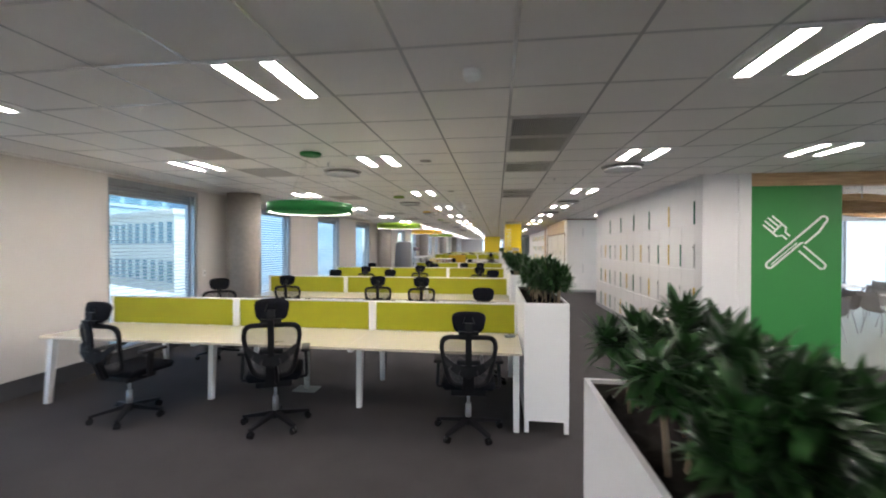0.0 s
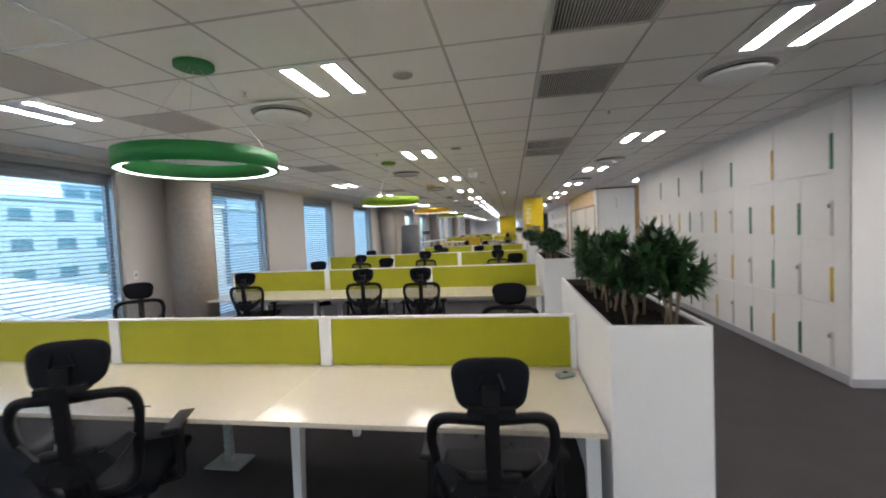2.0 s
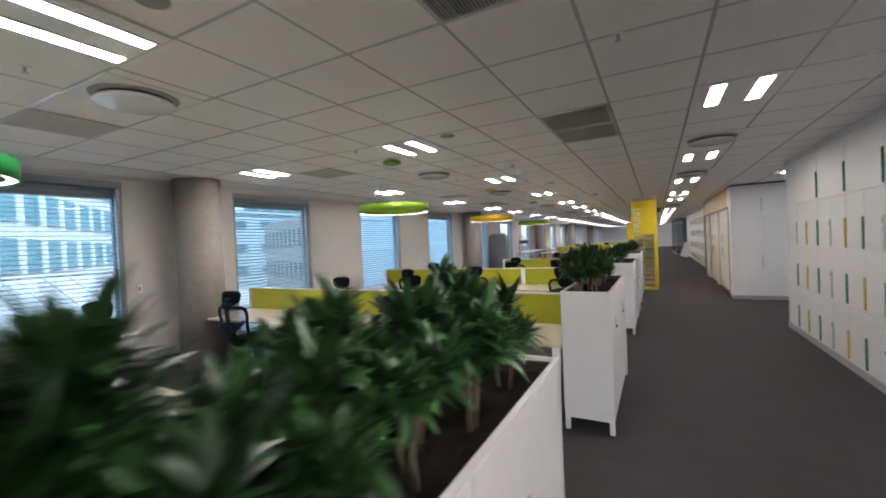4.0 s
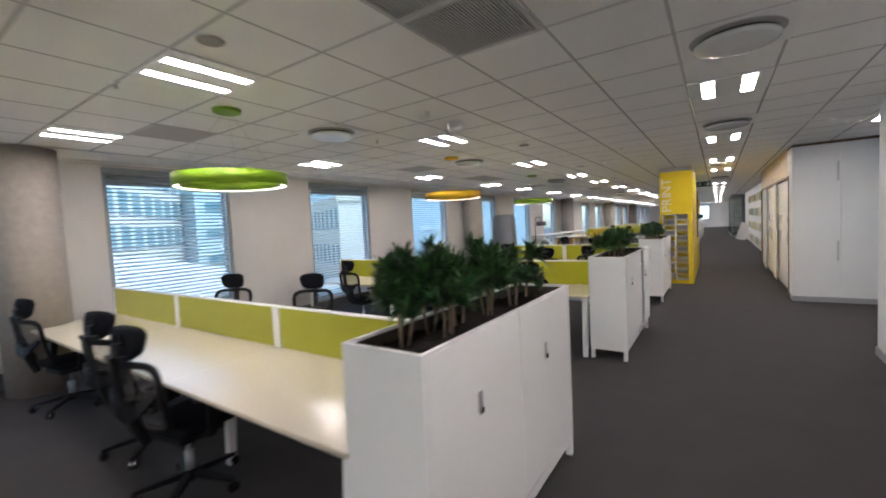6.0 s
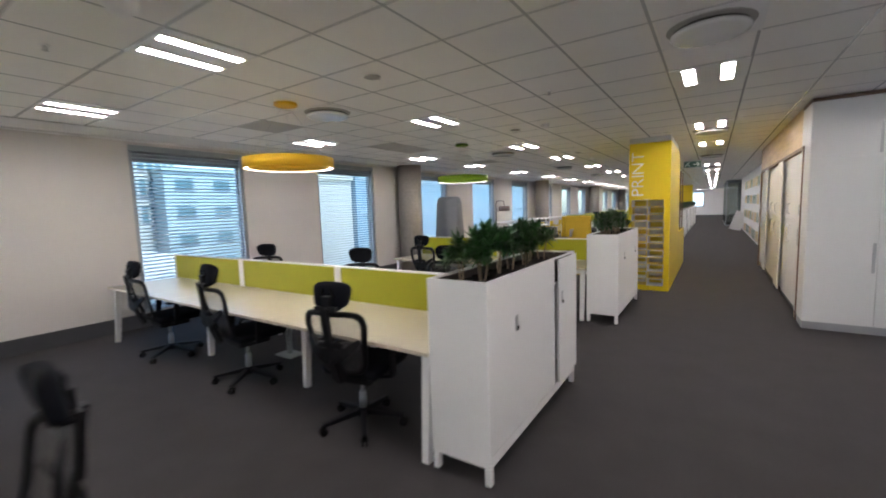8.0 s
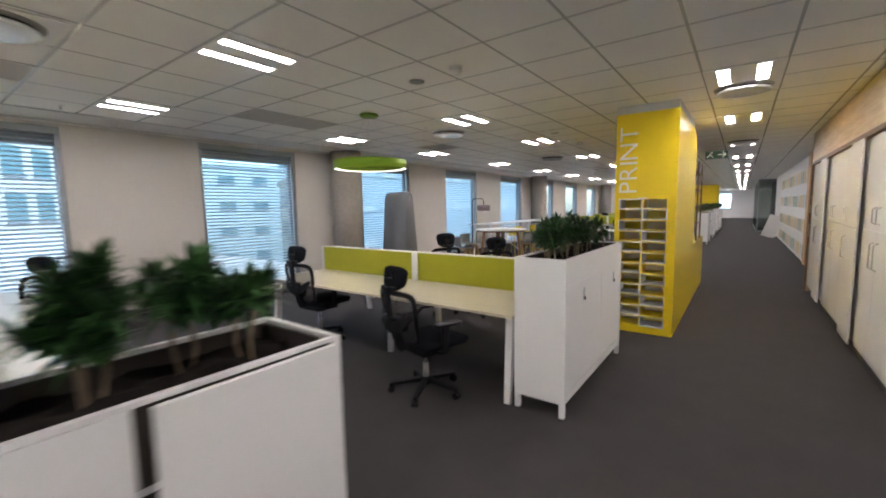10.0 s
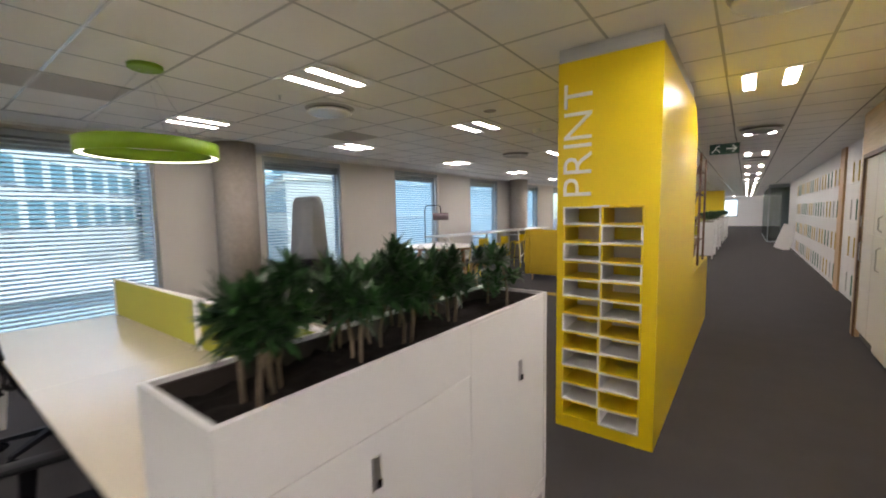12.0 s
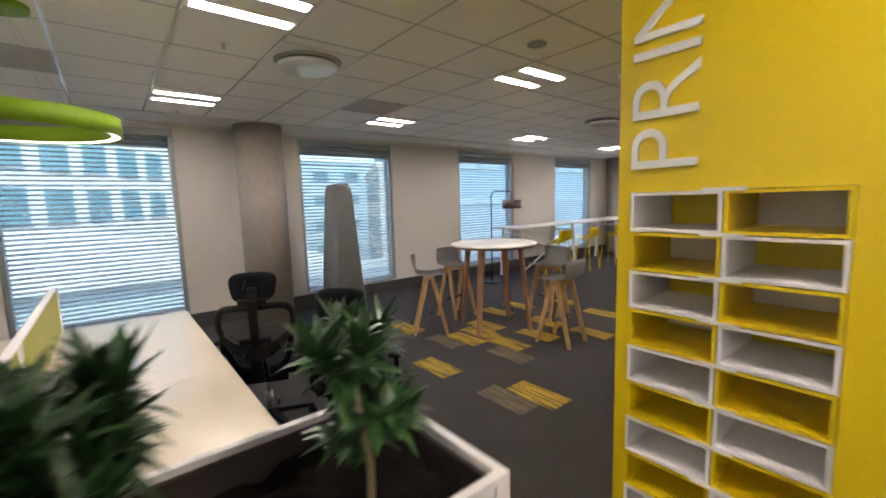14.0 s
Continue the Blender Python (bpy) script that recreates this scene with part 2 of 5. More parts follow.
def rod(bm, a, b, ra, rb=None, sides=10, caps=True):
    """A tapered round bar from a to b."""
    a, b = Vector(a), Vector(b)
    rb = ra if rb is None else rb
    q = (b - a).to_track_quat("Z", "Y")
    rings = []
    for c, r in ((a, ra), (b, rb)):
        rings.append([bm.verts.new(c + q @ Vector((r * math.cos(k * math.tau / sides), r * math.sin(k * math.tau / sides), 0))) for k in range(sides)])
    for k in range(sides):
        bm.faces.new((rings[0][k], rings[0][(k + 1) % sides], rings[1][(k + 1) % sides], rings[1][k]))
    if caps:
        bm.faces.new(rings[0][::-1])
        bm.faces.new(rings[1])
    return bm


def bar(bm, a, b, wa, ta, wb=None, tb=None, up=(0, 0, 1)):
    """A square-edged, tapered bar from a to b; w across, t along up."""
    a, b, up = Vector(a), Vector(b), Vector(up)
    wb, tb = wa if wb is None else wb, ta if tb is None else tb
    d = (b - a).normalized()
    s = d.cross(up).normalized()
    u = s.cross(d)
    r = []
    for c, w, t in ((a, wa, ta), (b, wb, tb)):
        r.append([bm.verts.new(c + s * i * w / 2 + u * j * t / 2) for i, j in ((-1, -1), (1, -1), (1, 1), (-1, 1))])
    for k in range(4):
        bm.faces.new((r[0][k], r[0][(k + 1) % 4], r[1][(k + 1) % 4], r[1][k]))
    bm.faces.new(r[0][::-1])
    bm.faces.new(r[1])
    return bm


def tube(bm, points, radius, sides=8):
    """A bent round bar through the points."""
    pts = [Vector(p) for p in points]
    rings = []
    for i, p in enumerate(pts):
        d = (pts[min(i + 1, len(pts) - 1)] - pts[max(i - 1, 0)]).normalized()
        q = d.to_track_quat("Z", "Y")
        rings.append([bm.verts.new(p + q @ Vector((radius * math.cos(k * math.tau / sides), radius * math.sin(k * math.tau / sides), 0))) for k in range(sides)])
    for r0, r1 in zip(rings, rings[1:]):
        off = min(range(sides), key=lambda o: (r1[o].co - r0[0].co).length)
        for k in range(sides):
            bm.faces.new((r0[k], r0[(k + 1) % sides], r1[(k + 1 + off) % sides], r1[(k + off) % sides]))
    bm.faces.new(rings[0][::-1])
    bm.faces.new(rings[-1])
    return bm


def lathe(bm, profile, sides=32, at=(0, 0, 0), closed=False):
    """Turn a profile of (radius, z) round the upright axis."""
    rings = [[bm.verts.new((at[0] + r * math.cos(k * math.tau / sides), at[1] + r * math.sin(k * math.tau / sides), at[2] + z)) for k in range(sides)] for r, z in profile]
    pairs = list(zip(rings, rings[1:])) + ([(rings[-1], rings[0])] if closed else [])
    for r0, r1 in pairs:
        for k in range(sides):
            bm.faces.new((r0[k], r0[(k + 1) % sides], r1[(k + 1) % sides], r1[k]))
    if not closed:
        bm.faces.new(rings[0][::-1])
        bm.faces.new(rings[-1])
    return bm


def mesh_of(name, bm, mat, smooth=False):
    bmesh.ops.recalc_face_normals(bm, faces=bm.faces[:])
    me = bpy.data.meshes.new(name)
    bm.to_mesh(me)
    bm.free()
    me.materials.append(mat)
    if smooth:
        me.shade_auto_smooth(angle=radians(40)) if hasattr(me, "shade_auto_smooth") else me.shade_smooth()
    return me


def part(name, bm, mat, parent, label="", smooth=False):
    ob = new(name, mesh_of(name, bm, mat, smooth))
    ob.parent = parent
    if label:
        ob["label"] = label
    return ob


def piece(name, me, parent, m):
    """One more piece on a shared mesh."""
    ob = new(name, me)
    ob.parent = parent
    ob.matrix_basis = m
    return ob


def thing(name, at, label, category, group="", kind=""):
    ob = new(name)
    ob.empty_display_size = 0.1
    ob.matrix_basis = at
    return tagged(ob, label, category, group, kind)


def structure(name, bm, mat, label, category, smooth=False):
    return tagged(new(name, mesh_of(name, bm, mat, smooth)), label, category, kind="structure")


# ---- setting ----
CEIL = 2.75
WALL_X = -5.33
HEAD, SILL = 2.68, 0.22
WINDOWS = [(4.93 + 3.36 * k, 4.93 + 3.36 * k + 1.73) for k in range(-4, 17)]
Y0, Y1 = -10.0, 62.0
X1 = 12.0

structure("floor", boxes((WALL_X - 0.25, X1, Y0, Y1, -0.25, 0.0)), CARPET, "dark grey-brown carpet tiles over the whole office", "floor")

# window wall: piers, a band over the openings and a low band under them
bm = bmesh.new()
edges = [Y0] + [v for w in WINDOWS for v in w if v > Y0] + [Y1]
if len(edges) % 2:
    edges = edges[1:]
for a, b in zip(edges[0::2], edges[1::2]):
    box(bm, WALL_X - 0.25, WALL_X, a, b, SILL, HEAD)
box(bm, WALL_X - 0.25, WALL_X, Y0, Y1, HEAD, CEIL)
box(bm, WALL_X - 0.25, WALL_X, Y0, Y1, 0.0, SILL)
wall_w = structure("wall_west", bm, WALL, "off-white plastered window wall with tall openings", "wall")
structure("baseboard", boxes((WALL_X, WALL_X + 0.014, Y0, Y1, 0.0, 0.2)), SKIRT, "dark grey skirting along the window wall", "skirting")
south = [(WALL_X, X1, -4.4, -4.2, 0, 0.5), (WALL_X, X1, -4.4, -4.2, 2.6, CEIL)] + [(x, x + 0.5, -4.4, -4.2, 0.5, 2.6) for x in (WALL_X, -2.0, 1.5, 5.0, 8.5, X1 - 0.5)]
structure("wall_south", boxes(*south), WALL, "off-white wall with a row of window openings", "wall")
back_pane = structure("window_south", boxes((WALL_X + 0.5, X1 - 0.5, -4.32, -4.31, 0.5, 2.6)), PANE, "clear glass in the openings behind", "window")
back_pane.visible_shadow = False
structure("wall_north", boxes((WALL_X, X1, Y1, Y1 + 0.2, 0, CEIL)), WHITE_WALL, "white end wall of the office", "wall")
structure("wall_east", boxes((X1, X1 + 0.2, Y0, Y1, 0, CEIL)), WHITE_WALL, "plain white wall", "wall")

# ceiling: slab, exposed bars and tiles that hang a little below the bars
verts, faces, mats = [], [], []


def quad(a, b, c, d, mat):
    k = len(verts)
    verts.extend((a, b, c, d))
    faces.append((k, k + 1, k + 2, k + 3))
    mats.append(mat)


GX, GY = 0.14, 0.20
nx0, nx1 = math.floor((WALL_X - GX) / 0.6), math.ceil((X1 - GX) / 0.6)
ny0, ny1 = math.floor((Y0 - GY) / 0.6), math.ceil((Y1 - GY) / 0.6)
EDGE = GX - 8 * 0.6
zt, zb = CEIL + 0.003, CEIL
quad((WALL_X - 0.2, Y0, zb + 0.2), (X1, Y0, zb + 0.2), (X1, Y1, zb + 0.2), (WALL_X - 0.2, Y1, zb + 0.2), 0)
quad((WALL_X - 0.2, Y0, zb - 0.004), (WALL_X - 0.2, Y1, zb - 0.004), (EDGE - 0.012, Y1, zb - 0.004), (EDGE - 0.012, Y0, zb - 0.004), 2)
quad((EDGE - 0.012, Y0, zb - 0.004), (EDGE - 0.012, Y1, zb - 0.004), (EDGE - 0.012, Y1, zt + 0.02), (EDGE - 0.012, Y0, zt + 0.02), 2)
rng = random.Random(5)
W = 0.010
for i in range(nx0, nx1 + 1):
    x = GX + i * 0.6
    if EDGE - 0.01 < x < X1:
        quad((x - W, Y0, zb), (x - W, Y1, zb), (x + W, Y1, zb), (x + W, Y0, zb), 1)
for i in range(nx0, nx1):
    x0, x1 = GX + i * 0.6 + W, min(GX + (i + 1) * 0.6 - W, X1)
    if x0 < EDGE:
        continue
    for j in range(ny0, ny1):
        y0, y1 = max(GY + j * 0.6 + W, Y0), min(GY + (j + 1) * 0.6 - W, Y1)
        if x1 - x0 < 0.02 or y1 - y0 < 0.02:
            continue
        z = zt + rng.uniform(0, 0.004)
        s, u = rng.uniform(-0.0012, 0.0012), rng.uniform(-0.0012, 0.0012)
        quad((x0 - 0.004, y0 - 0.004, z - s), (x0 - 0.004, y1 + 0.004, z + u), (x1 + 0.004, y1 + 0.004, z + s), (x1 + 0.004, y0 - 0.004, z - u), 0)
        quad((x0, y1, zb), (x0, y1 + 2 * W, zb), (x1, y1 + 2 * W, zb), (x1, y1, zb), 1)
me = bpy.data.meshes.new("ceiling")
me.from_pydata(verts, [], faces)
me.materials.append(TILE)
me.materials.append(TBAR)
me.materials.append(WHITE_WALL)
me.polygons.foreach_set("material_index", mats)
tagged(new("ceiling", me), "white mineral-fibre tile ceiling in an exposed grid", "ceiling", kind="structure")
structure("cornice", boxes((WALL_X, WALL_X + 0.05, Y0, Y1, CEIL - 0.03, CEIL)), WHITE_WALL, "thin white shadow-line trim at the ceiling", "trim")


def window(k, y0, y1, near):
    w = thing("window_%d" % (k + 1), pose(WALL_X, y0, 0), "tall aluminium-framed window with clear glass", "window", kind="structure")
    d = y1 - y0
    x0, x1 = -0.22, -0.16
    part("window_frame", boxes((x0, x1, 0, 0.05, SILL, HEAD), (x0, x1, d - 0.05, d, SILL, HEAD), (x0, x1, 0.05, d - 0.05, SILL, SILL + 0.05), (x0, x1, 0.05, d - 0.05, HEAD - 0.23, HEAD)), ALU, w)
    pane = part("pane", boxes((-0.195, -0.185, 0.05, d - 0.05, SILL + 0.05, HEAD - 0.23)), PANE, w)
    pane.visible_shadow = False
    part("window_sill", rbox(-0.15, 0.012, 0.001, d - 0.001, SILL, SILL + 0.015), ALU, w)
    b = thing("venetian_blind", pose(WALL_X - 0.06, y0, 0), "grey aluminium venetian blind lowered with its slats open", "blind", "window blinds")
    part("headrail", rbox(-0.035, 0.045, 0.004, d - 0.004, HEAD - 0.09, HEAD - 0.002, 0.004), ALU, b)
    part("bottom_rail", rbox(-0.024, 0.024, 0.02, d - 0.02, SILL + 0.03, SILL + 0.045, 0.004), SLAT, b)
    for y in (0.03, d - 0.03):
        part("side_guide", boxes((-0.028, 0.028, y - 0.026, y + 0.026, SILL + 0.016, HEAD - 0.092)), ALU, b)
    for y in (0.22, d / 2, d - 0.22):
        part("cord", rod(bmesh.new(), (0.027, y, SILL + 0.04), (0.027, y, HEAD - 0.09), 0.0014, sides=5), SLAT, b)
    zs = [SILL + 0.085 + 0.055 * i for i in range(42)]
    if near:
        for z in zs:
            piece("slat", SLAT_MESH if y0 > 5 else FLAT_SLAT, b, pose(0, 0, z))
    else:
        bm = bmesh.new()
        for z in zs:
            slat_into(bm, z, d)
        tagged(part("slats", bm, SLAT, b), kind="stuff")


def slat_into(bm, z, d, tip=-30):
    """One thin, slightly curved slat tipped a little to the room."""
    t = radians(tip)
    prof = [(-0.025, -0.001), (0.0, 0.0025), (0.025, -0.001)]
    a = []
    for y in (0.058, d - 0.058):
        a.append([bm.verts.new((x * math.cos(t) - zz * math.sin(t), y, z + x * math.sin(t) + zz * math.cos(t))) for x, zz in prof])
    for i in range(2):
        bm.faces.new((a[0][i], a[0][i + 1], a[1][i + 1], a[1][i]))


bm = bmesh.new()
slat_into(bm, 0, 1.73)
SLAT_MESH = mesh_of("slat", bm, SLAT)
bm = bmesh.new()
slat_into(bm, 0, 1.73, -13)
FLAT_SLAT = mesh_of("slat", bm, SLAT)
for k, (a, b) in enumerate(WINDOWS):
    window(k, a, b, 4.0 < a < 27.0)

for y in (-2.7, 7.46, 17.70, 27.66, 37.7, 47.8):
    col = tagged(new("concrete_column", mesh_of("concrete_column", lathe(bmesh.new(), [(0.31, 0.0), (0.31, CEIL - 0.001)], 48), CONCRETE, True)), "round bare concrete column by the window wall", "column", "columns", "structure")
    col.matrix_basis = pose(-4.96, y, 0)
plate = thing("wall_switch", pose(WALL_X, 6.81, 1.21), "small pale switch plate on the window wall", "switch")
part("plate", rbox(0, 0.008, -0.035, 0.035, -0.06, 0.06, 0.003), WHITE_STEEL, plate)
part("rocker", rbox(0.008, 0.012, -0.016, 0.016, -0.025, 0.025, 0.002), GREY_PLINTH, plate)

# ---- locker wall and green wall ----
LX = 2.97
structure("wall_lockers", boxes((LX + 0.02, LX + 0.6, 6.215, 12.5, 0.0, CEIL)), WHITE_WALL, "white wall block behind the lockers", "wall")
structure("trim_locker_plinth", boxes((LX + 0.004, LX + 0.02, 6.2, 12.5, 0.0, 0.09)), GREY_PLINTH, "grey plinth under the lockers", "trim")
PULL = {"g": HANDLE_GREEN, "y": HANDLE_YELLOW, "w": HANDLE_WHITE}
PULL_NAME = {"g": "green", "y": "yellow", "w": "pale grey"}
ROWS = [(2.02, 2.68, 0.906, "gygggggyg"), (1.375, 2.017, 0.453, "wgygwywgywgyw"), (0.732, 1.372, 0.453, "ywgwywgygwgyg"), (0.092, 0.729, 0.453, "wgygwywgywgyg")]


def locker(x, y, z0, z1, w, key, face=-1, hand=0):
    lk = thing("locker", pose(x, y, z0), "white locker door with a %s edge pull" % PULL_NAME[key], "locker", "lockers")
    s = face
    a, b = sorted((0.0, s * -0.018))
    h = z1 - z0
    part("door", rbox(a, b, 0.0025, w - 0.0025, 0.0015, h - 0.0015, 0.002), WHITE_LAM, lk)
    c, d = sorted((s * 0.001, s * 0.014))
    part("pull", rbox(c, d, 0.004 + hand, 0.032 + hand, 0.03, 0.37, 0.002), PULL[key], lk, PULL_NAME[key] + " edge pull")
    if key == "w":
        c, d = sorted((s * 0.001, s * 0.008))
        part("lock", rbox(c, d, 0.05, 0.068, 0.30, 0.34, 0.002), BLACK, lk)


for z0, z1, w, keys in ROWS:
    y = 6.405
    for key in keys:
        if y + w > 12.5:
            break
        locker(LX + 0.001, y, z0, z1, w, key)
        y += w
structure("trim_locker_end", boxes((LX, LX + 0.019, 6.2, 6.402, 0.092, 2.68)), WHITE_LAM, "white filler panel beside the lockers", "trim")
structure("trim_locker_top", boxes((LX, LX + 0.019, 6.2, 12.5, 2.684, CEIL)), WHITE_LAM, "white filler above the lockers", "trim")
structure("wall_return", boxes((LX, 3.44, 6.19, 6.214, 0.0, CEIL)), WHITE_WALL, "white wall return beside the green wall", "wall")
structure("trim_return_plinth", boxes((LX, 3.435, 6.178, 6.189, 0.0, 0.08)), GREY_PLINTH, "grey skirting on the white wall return", "trim")
structure("wall_pillar", boxes((3.44, 3.60, 6.165, 6.6, 0.0, CEIL)), WHITE_WALL, "white pillar between lockers and green wall", "wall")
structure("wall_green", boxes((3.60, 4.75, 6.18, 6.32, 0.0, 2.57)), GREEN_PAINT, "bright green painted wall panel", "wall")
structure("trim_oak_beam", boxes((3.60, X1, 6.17, 6.34, 2.57, CEIL)), OAK_X, "oak beam over the green wall and the opening", "trim")


def ribbon(bm, pts, width, y, closed=False, thick=0.008):
    """A flat stroke along points of (x, z), standing proud of the wall at y."""
    n = len(pts)
    P = [Vector((p[0], p[1])) for p in pts]
    ring = []
    for i, p in enumerate(P):
        a = P[(i - 1) % n] if closed or i else P[i]
        b = P[(i + 1) % n] if closed or i < n - 1 else P[i]
        t = (b - a).normalized()
        s = Vector((-t.y, t.x)) * width / 2
        ring.append([bm.verts.new((q.x, yy, q.y)) for q, yy in ((p + s, y), (p - s, y), (p - s, y - thick), (p + s, y - thick))])
    for i in range(n if closed else n - 1):
        r0, r1 = ring[i], ring[(i + 1) % n]
        for k in range(4):
            bm.faces.new((r0[k], r0[(k + 1) % 4], r1[(k + 1) % 4], r1[k]))
    if not closed:
        bm.faces.new(ring[0])
        bm.faces.new(ring[-1][::-1])
    return bm


def slanted(uv, origin, toward):
    o, t = Vector(origin), (Vector(toward) - Vector(origin))
    L = t.length
    t.normalize()
    s = Vector((-t.y, t.x))
    return [tuple(o + t * (u * L) + s * v) for u, v in uv]


def arc(cu, cv, r, a0, a1, n=8, L=1.0):
    return [(cu + r / L * math.cos(radians(a0 + (a1 - a0) * i / n)), cv + r * math.sin(radians(a0 + (a1 - a0) * i / n))) for i in range(n + 1)]


emblem = thing("wall_emblem", pose(0, 0, 0), "white crossed fork and knife emblem on the green wall", "sign")
K0, K1 = (3.81, 1.43), (4.555, 2.125)
LK = (Vector(K1) - Vector(K0)).length
knife = arc(0.045 / LK, 0, 0.045, 90, 270, 8, LK) + [(0.55, -0.045), (0.57, -0.085), (0.80, -0.085), (0.93, -0.05)] + arc(0.955, 0.0, 0.045, -70, 90, 8, LK)
part("knife", ribbon(bmesh.new(), slanted(knife, K0, K1), 0.024, 6.179, True), SIGN_WHITE, emblem)
part("knife_slot", ribbon(bmesh.new(), slanted([(0.06, -0.008), (0.50, -0.008)], K0, K1), 0.012, 6.179), SIGN_WHITE, emblem)
F0, F1 = (4.535, 1.425), (3.80, 2.10)
LF = (Vector(F1) - Vector(F0)).length
fork = arc(0.045 / LF, 0, 0.045, 90, 270, 8, LF) + [(0.40, -0.045)]
fork2 = [(0.40, 0.045)] + [(0.045 / LF, 0.045)]
part("fork_handle", ribbon(bmesh.new(), slanted(fork, F0, F1), 0.024, 6.179), SIGN_WHITE, emblem)
part("fork_handle", ribbon(bmesh.new(), slanted(fork2, F0, F1), 0.024, 6.179), SIGN_WHITE, emblem)
part("fork_head", ribbon(bmesh.new(), slanted([(0.62, 0.03), (0.70, 0.03), (0.74, 0.085), (0.98, 0.085)], F0, F1), 0.024, 6.179), SIGN_WHITE, emblem)
part("fork_head", ribbon(bmesh.new(), slanted([(0.62, -0.03), (0.70, -0.03), (0.74, -0.085), (0.98, -0.085)], F0, F1), 0.024, 6.179), SIGN_WHITE, emblem)
for v in (-0.03, 0.03):
    part("fork_tine", ribbon(bmesh.new(), slanted([(0.82, v), (1.0, v)], F0, F1), 0.022, 6.179), SIGN_WHITE, emblem)
part("fork_bridge", ribbon(bmesh.new(), slanted([(0.81, -0.085), (0.81, 0.085)], F0, F1), 0.022, 6.1795), SIGN_WHITE, emblem)

# ---- ceiling fixtures ----


def luminaire():
    lum = thing("ceiling_light", pose(0, 0, CEIL), "lit recessed ceiling light with two white strips", "ceiling light", "ceiling lights")
    part("frame", boxes((-0.295, 0.295, -0.295, 0.295, -0.008, -0.0005)), WHITE_STEEL, lum)
    for x in (-0.145, 0.145):
        part("rim", boxes((x - 0.060, x - 0.046, -0.285, 0.285, -0.016, -0.008), (x + 0.046, x + 0.060, -0.285, 0.285, -0.016, -0.008), (x - 0.046, x + 0.046, -0.285, -0.268, -0.016, -0.008), (x - 0.046, x + 0.046, 0.268, 0.285, -0.016, -0.008)), WHITE_STEEL, lum)
        part("diffuser", boxes((x - 0.046, x + 0.046, -0.268, 0.268, -0.013, -0.008)), LAMP, lum, "lit white strip")
    return lum


LIGHT_Y = [-6.7, -3.7, -0.7, 2.3, 4.7, 7.7, 10.7, 13.7, 16.7, 19.1, 22.1, 25.1, 28.1, 31.1, 34.1, 37.1, 40.1, 43.1, 46.1, 49.1, 52.1, 55.1, 58.1]
first = luminaire()
first.matrix_basis = pose(-1.36, LIGHT_Y[0], CEIL)
for x in (-3.76, -1.36, 1.64):
    for y in LIGHT_Y:
        if (x, y) != (-1.36, LIGHT_Y[0]):
            copy_thing(first, pose(x, y, CEIL))
for x in (-0.76, 0.44, 2.84):
    copy_thing(first, pose(x, 60.1, CEIL))
for y in (-3.7, -0.7, 2.3, 4.7, 13.7):
    copy_thing(first, pose(3.44, y, CEIL))
for x in (5.84, 8.24, 10.64):
    for y in (-6.7, -3.7, -0.7, 2.3, 4.7, 8.9, 11.9):
        copy_thing(first, pose(x, y, CEIL))


def round_diffuser():
    d = thing("air_diffuser", pose(0, 0, CEIL), "round white air diffuser disc under the ceiling", "air diffuser", "round air diffusers")
    part("plate", boxes((-0.295, 0.295, -0.295, 0.295, -0.006, -0.0005)), WHITE_STEEL, d)
    # neck coloured near-black for the shade between disc and plate
    part("neck", lathe(bmesh.new(), [(0.20, -0.03), (0.22, -0.006)], 40), GAP_SHADE, d)
    part("collar", lathe(bmesh.new(), [(0.215, -0.0065), (0.215, -0.02), (0.25, -0.012), (0.255, -0.0065)], 40, closed=True), GREY_DISC, d)
    part("disc", lathe(bmesh.new(), [(0.20, -0.060), (0.228, -0.055), (0.232, -0.045), (0.226, -0.036), (0.1, -0.03)], 48), DISC_WHITE, d, smooth=True)
    return d


first = round_diffuser()
first.matrix_basis = pose(-2.06, 5.3, CEIL)
for x, y in ((1.64, 5.4), (-2.0, 9.4), (1.66, 9.5), (-2.0, 12.45), (1.66, 12.5), (-2.08, 17.3), (1.64, 17.25), (-2.1, 21.7), (1.64, 21.8), (-2.1, 26.0), (1.64, 26.0), (-2.0, 1.0)):
    copy_thing(first, pose(x, y, CEIL))


def slot_vent():
    v = thing("return_vent", pose(0, 0, CEIL), "grey slatted return-air grille in the ceiling", "vent", "return vents")
    # flat dark sheet giving the shade of the hollow behind the fins
    part("backing", boxes((-0.27, 0.27, -0.27, 0.27, -0.003, -0.0005)), VENT_SHADE, v)
    part("frame", boxes((-0.295, -0.27, -0.295, 0.295, -0.014, -0.0005), (0.27, 0.295, -0.295, 0.295, -0.014, -0.0005), (-0.27, 0.27, -0.295, -0.27, -0.014, -0.0005), (-0.27, 0.27, 0.27, 0.295, -0.014, -0.0005)), VENT, v)
    fin = mesh_of("fin", bar(bmesh.new(), (0, -0.27, -0.008), (0, 0.27, -0.008), 0.006, 0.011), VENT)
    for i in range(30):
        piece("fin", fin, v, pose(-0.261 + 0.018 * i, 0, 0))
    return v


